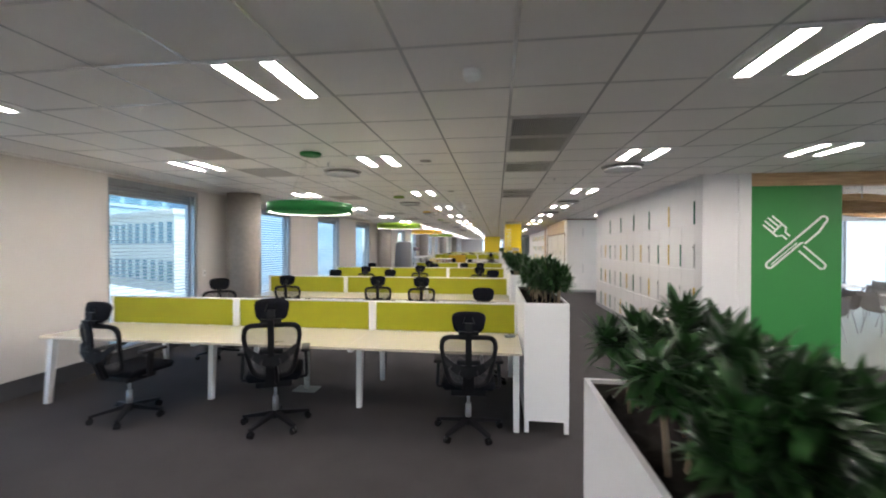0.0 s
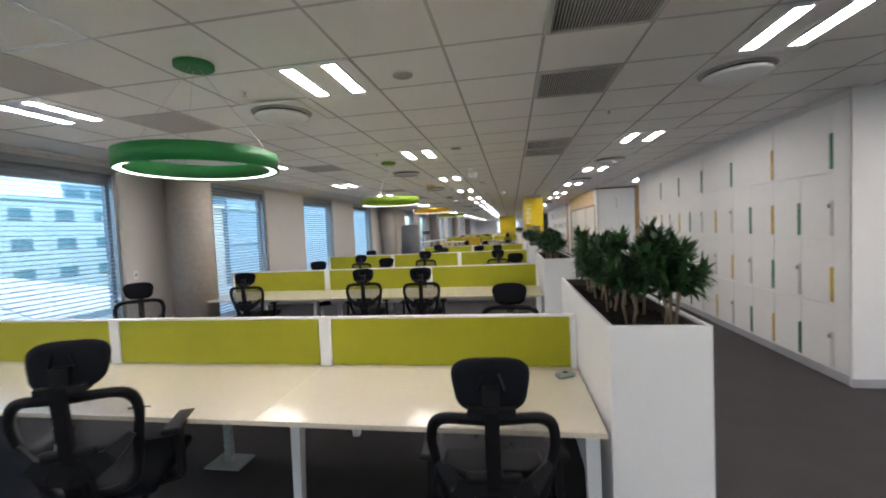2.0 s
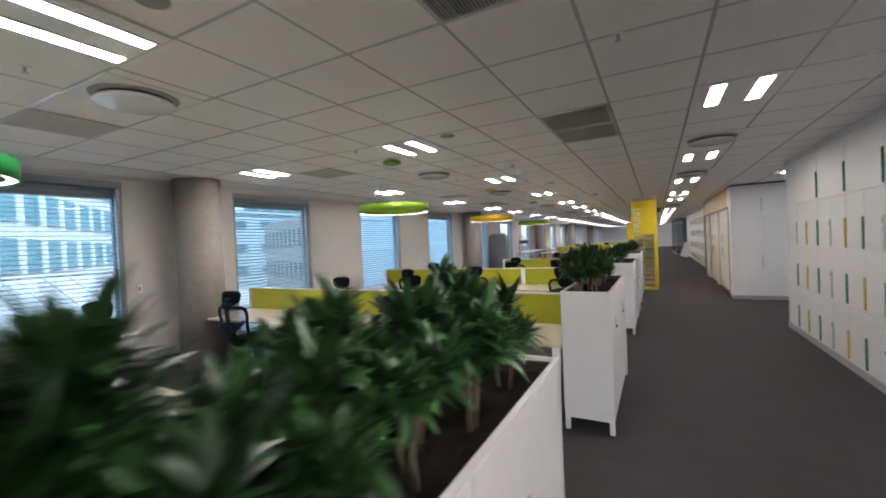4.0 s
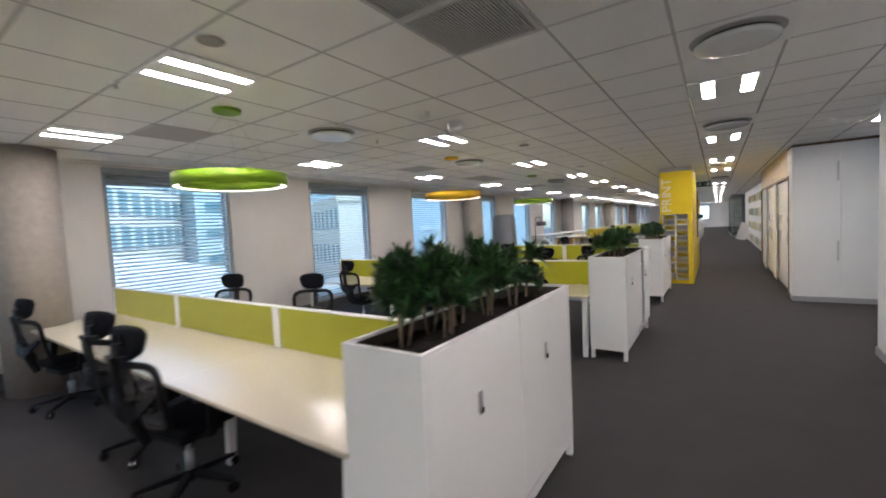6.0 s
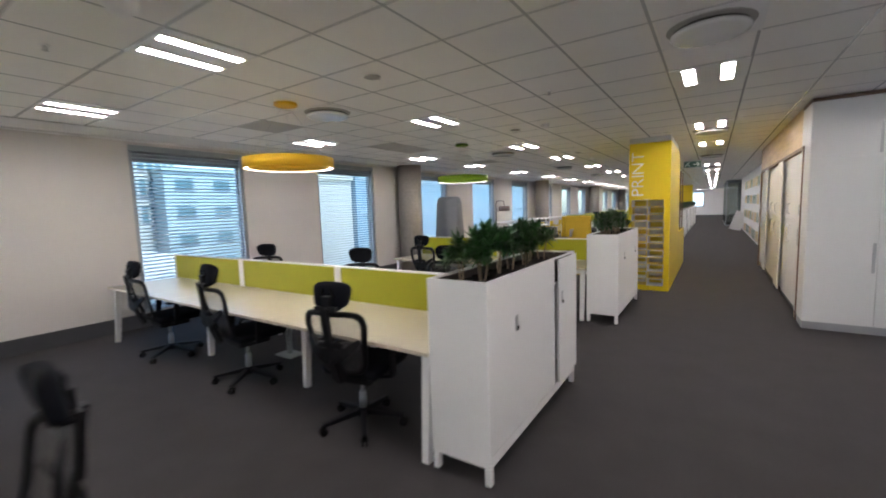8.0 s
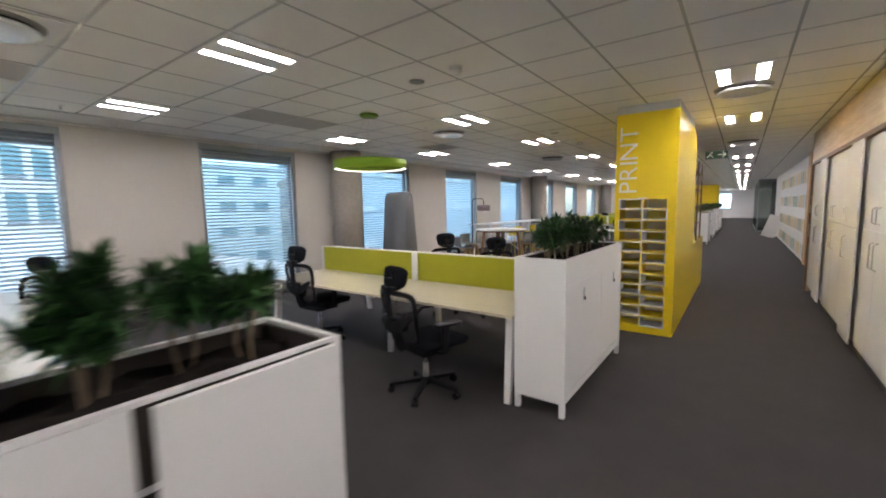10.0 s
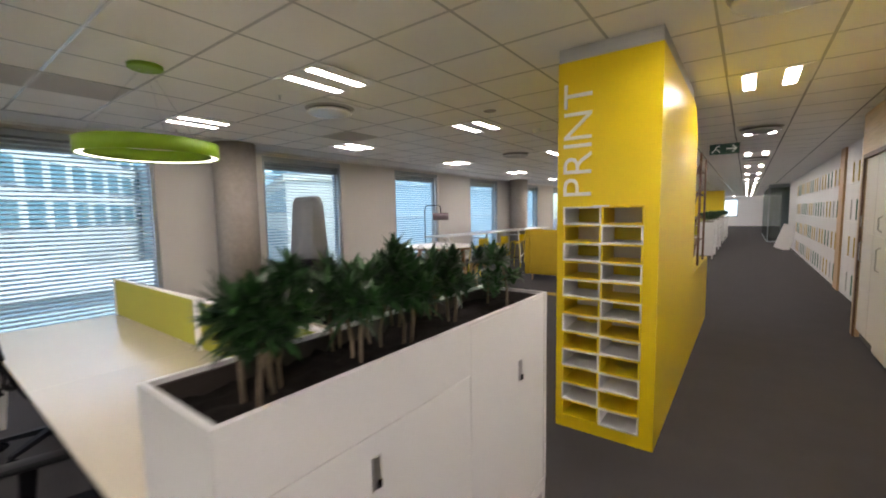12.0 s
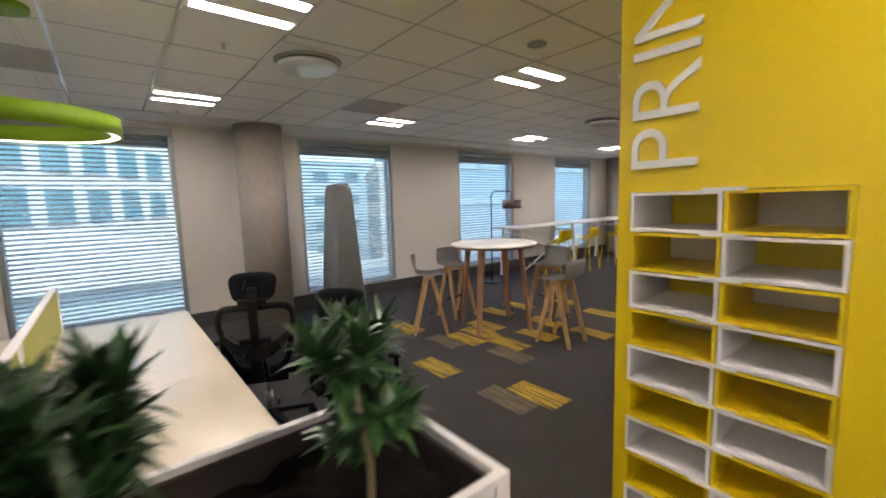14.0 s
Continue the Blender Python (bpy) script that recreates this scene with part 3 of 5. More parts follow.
first = slot_vent()
first.matrix_basis = pose(0.44, 3.5, CEIL)
for x, y in ((0.44, 4.1), (0.44, 5.3), (0.44, 7.7), (0.44, 8.3)):
    copy_thing(first, pose(x, y, CEIL))
for x, y in ((-3.16, 5.3), (-3.16, 4.1), (-3.16, 12.5), (-3.16, 14.9), (-3.16, 15.5), (-3.16, 18.5), (-3.16, 8.3)):
    v = thing("ceiling_vent", pose(x, y, CEIL), "grey-beige perforated air panel in the ceiling", "vent", "air panels")
    part("frame", boxes((-0.296, -0.28, -0.296, 0.296, -0.006, -0.0005), (0.28, 0.296, -0.296, 0.296, -0.006, -0.0005), (-0.28, 0.28, -0.296, -0.28, -0.006, -0.0005), (-0.28, 0.28, 0.28, 0.296, -0.006, -0.0005)), VENT, v)
    part("panel", boxes((-0.28, 0.28, -0.28, 0.28, -0.004, -0.0005)), PANEL_GREY, v)


def ceiling_puck(x, y, r, h, mat, name, label, cat):
    t = thing(name, pose(x, y, CEIL), label, cat)
    part("base", lathe(bmesh.new(), [(r * 1.0, -0.0005), (r * 1.0, -h * 0.35)], 28), WHITE_STEEL, t)
    part("body", lathe(bmesh.new(), [(r * 0.95, -h * 0.35), (r * 0.9, -h * 0.7), (r * 0.6, -h)], 28), mat, t, smooth=True)


for x, y in ((-0.1, 2.32), (-0.79, 9.5), (-0.83, 19.8), (-0.3, 14.9)):
    ceiling_puck(x, y, 0.055, 0.06, WHITE_STEEL, "smoke_detector", "white smoke detector on the ceiling", "smoke detector")
ceiling_puck(-0.81, 10.09, 0.085, 0.11, WHITE_STEEL, "ceiling_sensor", "white dome sensor on the ceiling", "sensor")
for x, y in ((-0.81, 4.77), (-0.75, 11.86), (-0.82, 18.5), (-0.8, 7.5), (-0.8, 15.0)):
    ceiling_puck(x, y, 0.075, 0.012, GREY_DISC, "ceiling_speaker", "flat grey speaker disc in a ceiling tile", "speaker")
for x, y in ((-2.03, 4.74), (-1.93, 10.06), (-2.05, 16.7), (-4.41, 16.7), (0.3, 13.3), (0.9, 6.2), (-1.9, 7.4), (-4.3, 13.2)):
    s = thing("sprinkler", pose(x, y, CEIL), "small sprinkler head hanging from the ceiling", "sprinkler", "sprinklers")
    part("rose", lathe(bmesh.new(), [(0.03, -0.0005), (0.028, -0.006)], 16), WHITE_STEEL, s)
    part("nozzle", lathe(bmesh.new(), [(0.009, -0.006), (0.007, -0.03), (0.016, -0.036), (0.016, -0.039)], 12), STEEL, s)


def ring_lamp(x, y, mat, colour):
    r = thing("ring_pendant", pose(x, y, 2.13), "%s ring pendant lamp with a lit lower lip" % colour, "pendant lamp", "ring pendants")
    R, h = 0.455, 0.052
    part("outer_band", lathe(bmesh.new(), [(R, -h), (R, h), (R - 0.012, h), (R - 0.012, -h)], 72, closed=True), mat, r, smooth=True)
    part("inner_band", lathe(bmesh.new(), [(R - 0.052, -h + 0.010), (R - 0.052, h), (R - 0.062, h), (R - 0.062, -h + 0.010)], 72, closed=True), mat, r, smooth=True)
    part("top_plate", lathe(bmesh.new(), [(R - 0.0125, h - 0.012), (R - 0.0515, h - 0.012), (R - 0.0515, h - 0.004), (R - 0.0125, h - 0.004)], 72, closed=True), mat, r)
    part("diffuser", lathe(bmesh.new(), [(R - 0.0125, -h + 0.008), (R - 0.0515, -h + 0.012), (R - 0.0515, -h + 0.022), (R - 0.0125, -h + 0.016)], 72, closed=True), RING_LAMP, r, "lit white lip")
    top = CEIL - 2.13
    part("ceiling_rose", lathe(bmesh.new(), [(0.115, top - 0.0005), (0.115, top - 0.025), (0.10, top - 0.032)], 32), mat, r)
    for k in range(3):
        a = math.tau * k / 3 + 0.4
        part("wire", rod(bmesh.new(), (0.03 * math.cos(a), 0.03 * math.sin(a), top - 0.03), ((R - 0.04) * math.cos(a), (R - 0.04) * math.sin(a), h - 0.004), 0.0015, sides=5), STEEL, r)


ring_lamp(-2.01, 4.22, RING_GREEN, "dark green")
ring_lamp(-1.98, 8.22, RING_LIME, "lime green")
ring_lamp(-2.03, 11.92, RING_YELLOW, "golden yellow")
ring_lamp(-2.12, 15.65, RING_LIME, "lime green")

# ---- benches, screens and chairs ----
ROW_Y = [3.70, 7.34, 11.10, 14.78]
DEPTH = 1.67
DX = [-4.86, -3.12, -1.40, 0.285]


def bench(y0, n0, group="bench desks"):
    """Back-to-back bench: front and rear tops, splayed legs, beams, trays and a felt screen down the middle."""
    xs = DX[n0:]
    mid = DEPTH / 2
    b = thing("bench_desk", pose(0, y0, 0), "long white bench desk with cream tops and lime felt screens", "desk", group)
    for i in range(len(xs) - 1):
        for a, c in ((0.0, mid - 0.035), (mid + 0.035, DEPTH)):
            part("tabletop", rbox(xs[i] + 0.0006, xs[i + 1] - 0.0006, a, c, 0.71, 0.735, 0.0015), CREAM_TOP, b, "cream laminate desktop")
        part("cover_strip", boxes((xs[i] + 0.06, xs[i + 1] - 0.045, mid - 0.0345, mid + 0.0345, 0.716, 0.7375)), CREAM_TOP, b)
        scr = part("screen", rbox(xs[i] + 0.055, xs[i + 1] - 0.04, mid - 0.016, mid + 0.016, 0.742, 1.062, 0.004), LIME, b, "lime green felt screen")
        part("top_cap", rbox(xs[i] + 0.05, xs[i + 1] - 0.035, mid - 0.019, mid + 0.019, 1.0625, 1.078, 0.003), WHITE_STEEL, scr)
        part("bracket", boxes((xs[i] + 0.3, xs[i] + 0.36, mid - 0.012, mid + 0.012, 0.70, 0.7415)), WHITE_STEEL, b)
        part("bracket", boxes((xs[i + 1] - 0.36, xs[i + 1] - 0.3, mid - 0.012, mid + 0.012, 0.70, 0.7415)), WHITE_STEEL, b)
        part("cable_tray", boxes((xs[i] + 0.12, xs[i + 1] - 0.12, mid - 0.16, mid + 0.16, 0.545, 0.552), (xs[i] + 0.12, xs[i + 1] - 0.12, mid - 0.168, mid - 0.16, 0.545, 0.64), (xs[i] + 0.12, xs[i + 1] - 0.12, mid + 0.16, mid + 0.168, 0.545, 0.64)), WHITE_STEEL, b)
    for y in (0.30, DEPTH - 0.34):
        part("beam", boxes((xs[0] + 0.06, xs[-1] - 0.06, y, y + 0.04, 0.655, 0.7095)), WHITE_STEEL, b)
    for i, x in enumerate(xs):
        end = i in (0, len(xs) - 1)
        part("post", rbox(x - 0.035 if 0 < i else x + 0.01, x + 0.05 if i < len(xs) - 1 else x - 0.005, mid - 0.022, mid + 0.022, 0.735, 1.076, 0.004), WHITE_STEEL, b, "white screen post")
        lx = x + 0.07 if i == 0 else (x - 0.055 if i == len(xs) - 1 else x)
        for s in (0, 1):
            top = (0.09, DEPTH - 0.09)[s] if end else (0.42, DEPTH - 0.42)[s]
            foot = (0.03, DEPTH - 0.03)[s] if end else (0.385, DEPTH - 0.385)[s]
            part("leg", bar(bmesh.new(), (lx, top, 0.70), (lx, foot, 0.0), 0.062, 0.07, 0.05, 0.05, up=(0, 1, 0)), WHITE_STEEL, b)
        part("crossbar", boxes((lx - 0.02, lx + 0.02, 0.10, DEPTH - 0.10, 0.66, 0.7095)), WHITE_STEEL, b)
    return b


for k, y in enumerate(ROW_Y):
    bench(y, 1 if k == 3 else 0)
for y in (30.1, 33.85, 37.6, 41.3):
    bench(y, 0, "far bench desks")


def office_chair():
    """High-backed task chair that faces +y; the floor under its hub is the origin."""
    c = thing("office_chair", pose(0, 0, 0), "black mesh-backed office chair with headrest and castors", "chair", "office chairs")
    bm = rbox(-0.245, 0.245, -0.17, 0.30, 0.43, 0.505, 0.03, 3)
    for v in bm.verts:
        if v.co.z > 0.47:
            v.co.z += 0.012 * math.cos(v.co.x * 6) - 0.04 * max(0, v.co.y - 0.2)
        else:
            v.co.x *= 0.93
    part("seat", bm, BLACK_SOFT, c, "black padded seat", True)
    part("seat_pan", rbox(-0.16, 0.16, -0.14, 0.16, 0.375, 0.432, 0.015, 2), BLACK, c)

    def at_back(u, z):
        """A point of the backrest's curved sheet; u runs -1 to 1 across it."""
        w = 0.158 + 0.078 * min(1.0, max(0.0, (z - 0.48) / 0.36)) ** 0.8
        lean = -0.225 - 0.10 * (z - 0.5) / 0.46 - 0.03 * math.sin((z - 0.48) / 0.5 * math.pi)
        return Vector((u * w, lean + 0.055 * u * u, z))

    bm = bmesh.new()
    loop = []
    for k in range(48):
        a = math.tau * k / 48
        cu, cz = math.cos(a), math.sin(a)
        u = math.copysign(abs(cu) ** 0.34, cu)
        z = 0.725 + 0.225 * math.copysign(abs(cz) ** 0.34, cz)
        loop.append(at_back(u, z))
    rings = []
    for k, p in enumerate(loop):
        d = (loop[(k + 1) % 48] - loop[k - 1]).normalized()
        out = Vector((p.x, 0, p.z - 0.725)).normalized()
        nrm = d.cross(out).normalized()
        rings.append([bm.verts.new(p + out * i + nrm * j) for i, j in ((-0.024, -0.010), (0.014, -0.013), (0.019, 0.0), (0.014, 0.013), (-0.024, 0.010))])
    for k in range(48):
        for i in range(5):
            bm.faces.new((rings[k][i], rings[k][(i + 1) % 5], rings[(k + 1) % 48][(i + 1) % 5], rings[(k + 1) % 48][i]))
    back = part("backrest", bm, BLACK, c, "black plastic back frame", True)
    bm = bmesh.new()
    grid = [[bm.verts.new(at_back(-0.93 + 1.86 * i / 8, 0.515 + 0.42 * j / 8)) for i in range(9)] for j in range(9)]
    for j in range(8):
        for i in range(8):
            bm.faces.new((grid[j][i], grid[j][i + 1], grid[j + 1][i + 1], grid[j + 1][i]))
    part("mesh", bm, MESH, back, "see-through black mesh", True)
    bm = bmesh.new()
    pts = [Vector((0, -0.255, 0.44)), Vector((0, -0.315, 0.60)), Vector((0, -0.352, 0.78)), Vector((0, -0.368, 0.93)), Vector((0, -0.378, 1.0))]
    for a, b in zip(pts, pts[1:]):
        bar(bm, a, b, 0.052, 0.026, up=(0, 1, 0))
    part("spine", bm, BLACK, back)
    bm = bmesh.new()
    bar(bm, (0, -0.322, 0.655), (0, -0.245, 0.455), 0.085, 0.03, 0.115, 0.03, up=(0, 1, 0))
    part("lower_column", bm, BLACK, back)
    for s in (-1, 1):
        bm = bmesh.new()
        pts = [Vector((0, -0.335, 0.655)), Vector((s * 0.07, -0.337, 0.668)), Vector((s * 0.14, -0.325, 0.70)), Vector((s * 0.208, -0.285, 0.765))]
        for (a, wa), (b, wb) in zip(zip(pts, (0.10, 0.088, 0.062, 0.03)), zip(pts[1:], (0.088, 0.062, 0.03))):
            bar(bm, a, b, wa, 0.022, wb, 0.022, up=(0, 1, 0))
        part("lumbar_wing", bm, BLACK, back)
    bm = rbox(-0.10, 0.10, -0.016, 0.016, -0.022, 0.022, 0.012, 2)
    for v in bm.verts:
        v.co.y += -0.345 + 0.8 * v.co.x ** 2
        v.co.z += 0.735
    part("lumbar_pad", bm, BLACK, back, "", True)
    bm = bmesh.new()
    rows = []
    for grow, thick in ((0.80, -0.030), (0.97, -0.022), (1.0, 0.0), (0.97, 0.022), (0.80, 0.030)):
        ring = []
        for k in range(32):
            q = math.tau * k / 32
            cu, cz = math.cos(q), math.sin(q)
            x = 0.142 * grow * math.copysign(abs(cu) ** 0.66, cu)
            z = 0.094 * (grow if grow > 0.9 else 0.74) * math.copysign(abs(cz) ** (0.45 if cz < 0 else 0.66), cz)
            x *= 1 + 1.3 * z
            ring.append(bm.verts.new((x, thick + 1.3 * x * x - 0.31 + 0.12 * z, 1.068 + z)))
        rows.append(ring)
    for r0, r1 in zip(rows, rows[1:]):
        for k in range(32):
            bm.faces.new((r0[k], r0[(k + 1) % 32], r1[(k + 1) % 32], r1[k]))
    bm.faces.new(rows[0][::-1])
    bm.faces.new(rows[-1])
    head = part("headrest", bm, BLACK_SOFT, c, "black padded headrest", True)
    part("bracket", boxes((-0.085, 0.085, -0.372, -0.300, 0.975, 1.002), (-0.032, 0.032, -0.362, -0.318, 1.002, 1.07)), BLACK, head)
    for s in (-1, 1):
        part("adjuster", bar(bmesh.new(), (s * 0.05, -0.336, 1.06), (s * 0.03, -0.338, 1.12), 0.014, 0.01), BLACK_GLOSS, head)
        arm = part("armrest", rbox(s * 0.275 - 0.042, s * 0.275 + 0.042, -0.10, 0.15, 0.655, 0.685, 0.012, 2), BLACK, c, "", True)
        bm = bmesh.new()
        bar(bm, (s * 0.275, 0.0, 0.655), (s * 0.285, -0.02, 0.44), 0.03, 0.055, 0.03, 0.045, up=(0, 1, 0))
        bar(bm, (s * 0.29, -0.02, 0.435), (s * 0.13, -0.02, 0.41), 0.05, 0.022)
        part("arm_post", bm, BLACK, arm)
    part("gas_lift", rod(rod(bmesh.new(), (0, 0, 0.12), (0, 0, 0.26), 0.027), (0, 0, 0.26), (0, 0, 0.376), 0.014), STEEL, c, "bright steel gas lift", True)
    base = part("star_base", lathe(bmesh.new(), [(0.045, 0.075), (0.05, 0.10), (0.045, 0.135), (0.03, 0.14)], 20), BLACK, c, "", True)
    for k in range(5):
        a = math.tau * k / 5 + 0.3
        d = Vector((math.cos(a), math.sin(a), 0))
        part("spoke", bar(bmesh.new(), d * 0.03 + Vector((0, 0, 0.115)), d * 0.315 + Vector((0, 0, 0.075)), 0.05, 0.04, 0.03, 0.024), BLACK, base)
        w = part("castor", bmesh.new(), BLACK_GLOSS, base)
        bm = bmesh.new()
        p = d * 0.305 + Vector((0, 0, 0.03))
        s = d.cross(Vector((0, 0, 1)))
        for o in (-0.02, 0.008):
            rod(bm, p + s * o, p + s * (o + 0.014), 0.03, sides=14)
        rod(bm, p, d * 0.305 + Vector((0, 0, 0.075)), 0.006, sides=6)
        bmesh.ops.recalc_face_normals(bm, faces=bm.faces[:])
        bm.to_mesh(w.data)
        bm.free()
    return c


# place, heading and how far the seat and headrest are raised
CHAIRS = [(-0.21, 3.68, 4, 1.0), (-2.05, 3.56, 24, 1.08), (-3.60, 3.54, -8, 1.03),
          (-0.14, 5.12, 178, 1.0), (-4.22, 5.72, 216, 1.03),
          (-3.94, 7.47, 8, 1.0), (-2.20, 7.53, 12, 1.0), (-1.34, 7.43, 8, 1.0),
          (-3.57, 8.85, 212, 1.0), (-2.32, 9.13, 212, 1.0), (-0.06, 9.2, 176, 1.0),
          (-3.58, 11.27, -4, 0.99), (-2.03, 11.30, -6, 1.02), (-0.46, 11.27, 10, 0.99),
          (-3.86, 12.62, 212, 1.0), (-1.79, 12.54, 210, 1.0), (-0.92, 13.08, 200, 1.0),
          (-2.44, 15.02, 2, 1.01), (-0.46, 14.62, -14, 0.97), (-1.97, 16.79, 66, 1.05), (-1.28, 17.16, 50, 1.0)]
first = office_chair()
stand = [pose(x, y, 0, 0, 0, a) @ Matrix.Diagonal((1, 1, up, 1)) for x, y, a, up in CHAIRS]
first.matrix_basis = stand[0]
for m in stand[1:]:
    copy_thing(first, m)
for x, y, a in ((-0.4, 29.9, 5), (-2.3, 29.9, -10), (-3.9, 33.6, 10), (-1.9, 33.6, -5), (-2.3, 35.7, 175), (-0.5, 37.4, 0)):
    copy_thing(first, pose(x, y, 0, 0, 0, a))

# ---- planter cabinets and plants ----


def planter(x, y, ajar=False, group="planter cabinets", w=0.40, drawer=False):
    """White storage cabinet on a leg frame with a soil trough on top."""
    L, H, t = DEPTH, 1.2, 0.018
    p = thing("planter_cabinet", pose(x, y, 0), "white steel storage cabinet with a planting trough on top", "planter", group)
    for nm, dims in (("side_panel", (0, t, 0, L, 0.17, H)), ("fascia", (w - t, w, 0, L / 2 + 0.1, 1.0, H) if drawer else (w - t, w, 0, L, H - 0.012, H)), ("end_panel", (t, w - t, 0, t, 0.17, H)), ("end_panel", (t, w - t, L - t, L, 0.17, H)), ("bottom_panel", (t, w - 0.022, t, L - t, 0.17, 0.19)),
                     ("trough_floor", (t, w - 0.022, t, L - t, 0.98, 0.9995)), ("stile", (w - t, w, 0, 0.03, 0.17, 0.9995 if drawer else H - 0.0125)), ("stile", (w - t, w, L - 0.03, L, 0.17, H - 0.0125)), ("lower_rail", (w - t, w, 0.03, L - 0.03, 0.17, 0.19))):
        part(nm, boxes(dims), WHITE_STEEL, p)
    if drawer:
        part("fascia", boxes((w - t, w, L / 2 + 0.1, L, H - 0.012, H)), WHITE_STEEL, p)
    part("liner", boxes((t, t + 0.012, t, L - t, 1.0, H - 0.014), (w - t - 0.012, w - t, t, L - t, 1.0, H - 0.014), (t + 0.012, w - t - 0.012, t, t + 0.012, 1.0, H - 0.014), (t + 0.012, w - t - 0.012, L - t - 0.012, L - t, 1.0, H - 0.014)), LINER, p, "dark brown trough liner")
    part("base_frame", boxes((0.002, 0.042, 0.002, L - 0.002, 0.12, 0.1695), (w - 0.042, w - 0.002, 0.002, L - 0.002, 0.12, 0.1695), (0.042, w - 0.042, 0.002, 0.042, 0.12, 0.1695), (0.042, w - 0.042, L - 0.042, L - 0.002, 0.12, 0.1695)), WHITE_STEEL, p)
    for lx in (0.002, w - 0.042):
        for ly in (0.002, L - 0.042):
            leg = part("leg", rbox(lx, lx + 0.04, ly, ly + 0.04, 0.012, 0.1195, 0.003), WHITE_STEEL, p)
            part("foot", boxes((lx + 0.006, lx + 0.034, ly + 0.006, ly + 0.034, 0.0, 0.012)), BLACK, leg)
    doors = ((0.033, L / 2 - 0.002, 0.0, 0.36), (L / 2 + 0.002, L - 0.033, 0.0, 0.36)) if not ajar else ((0.033, L / 2 + 0.30, 0.0, 0.36), (L / 2 + 0.33, L - 0.035, 0.028, 0.06))
    if drawer:
        doors = ((0.033, L / 2 + 0.098, 0.0, 0.40), (L / 2 + 0.102, L - 0.033, 0.0, 0.42))
    for i, (a, b, out, hy) in enumerate(doors):
        d = part("door", rbox(w - 0.017 + out, w - 0.001 + out, a, b, 0.193, 0.996 if drawer and i == 0 else H - 0.014, 0.002), WHITE_STEEL, p)
        hp = part("handle", rbox(w - 0.001 + out, w + 0.004 + out, a + hy - 0.016, a + hy + 0.016, 0.83, 0.93, 0.002), STEEL, d, "recessed steel latch")
        part("latch", rbox(w + 0.004 + out, w + 0.012 + out, a + hy - 0.004, a + hy + 0.012, 0.835, 0.86, 0.002), BLACK, d)
    if ajar:
        # dark strip painting the shade seen through the half-open door
        part("shade_strip", boxes((w - 0.045, w - 0.03, L / 2 + 0.29, L / 2 + 0.36, 0.2, 0.97)), GAP_SHADE, p)
    bm = bmesh.new()
    n, m = 44, 11
    rg = random.Random(int(y * 10))
    g = [[bm.verts.new((t + 0.013 + (w - 2 * t - 0.026) * i / m, t + 0.013 + (L - 2 * t - 0.026) * j / n, 1.135 + rg.uniform(-0.02, 0.02))) for i in range(m + 1)] for j in range(n + 1)]
    for j in range(n):
        for i in range(m):
            bm.faces.new((g[j][i], g[j][i + 1], g[j + 1][i + 1], g[j + 1][i]))
    part("soil", bm, SOIL, p, "dark planting soil", True)
    return p


def leaf_into(bm, base, out, length, width, droop):
    """One lance-shaped leaf: folded along its rib, arching over."""
    out = out.normalized()
    side = out.cross(Vector((0, 0, 1)))
    side = side.normalized() if side.length > 0.01 else Vector((1, 0, 0))
    rows = []
    for f, wd in ((0.0, 0.4), (0.2, 0.82), (0.46, 1.0), (0.74, 0.72), (1.0, 0.0)):
        k = f * length
        q = base + out * k - Vector((0, 0, 1)) * droop * f * f * length
        up = side.cross(out).normalized()
        h = width * wd / 2
        if wd:
            rows.append([bm.verts.new(q - side * h + up * h * 0.35), bm.verts.new(q), bm.verts.new(q + side * h + up * h * 0.35)])
        else:
            rows.append([bm.verts.new(q)])
    for a, b in zip(rows, rows[1:]):
        if len(b) == 3:
            bm.faces.new((a[0], a[1], b[1], b[0]))
            bm.faces.new((a[1], a[2], b[2], b[1]))
        else:
            bm.faces.new((a[0], a[1], b[0]))
            bm.faces.new((a[1], a[2], b[0]))


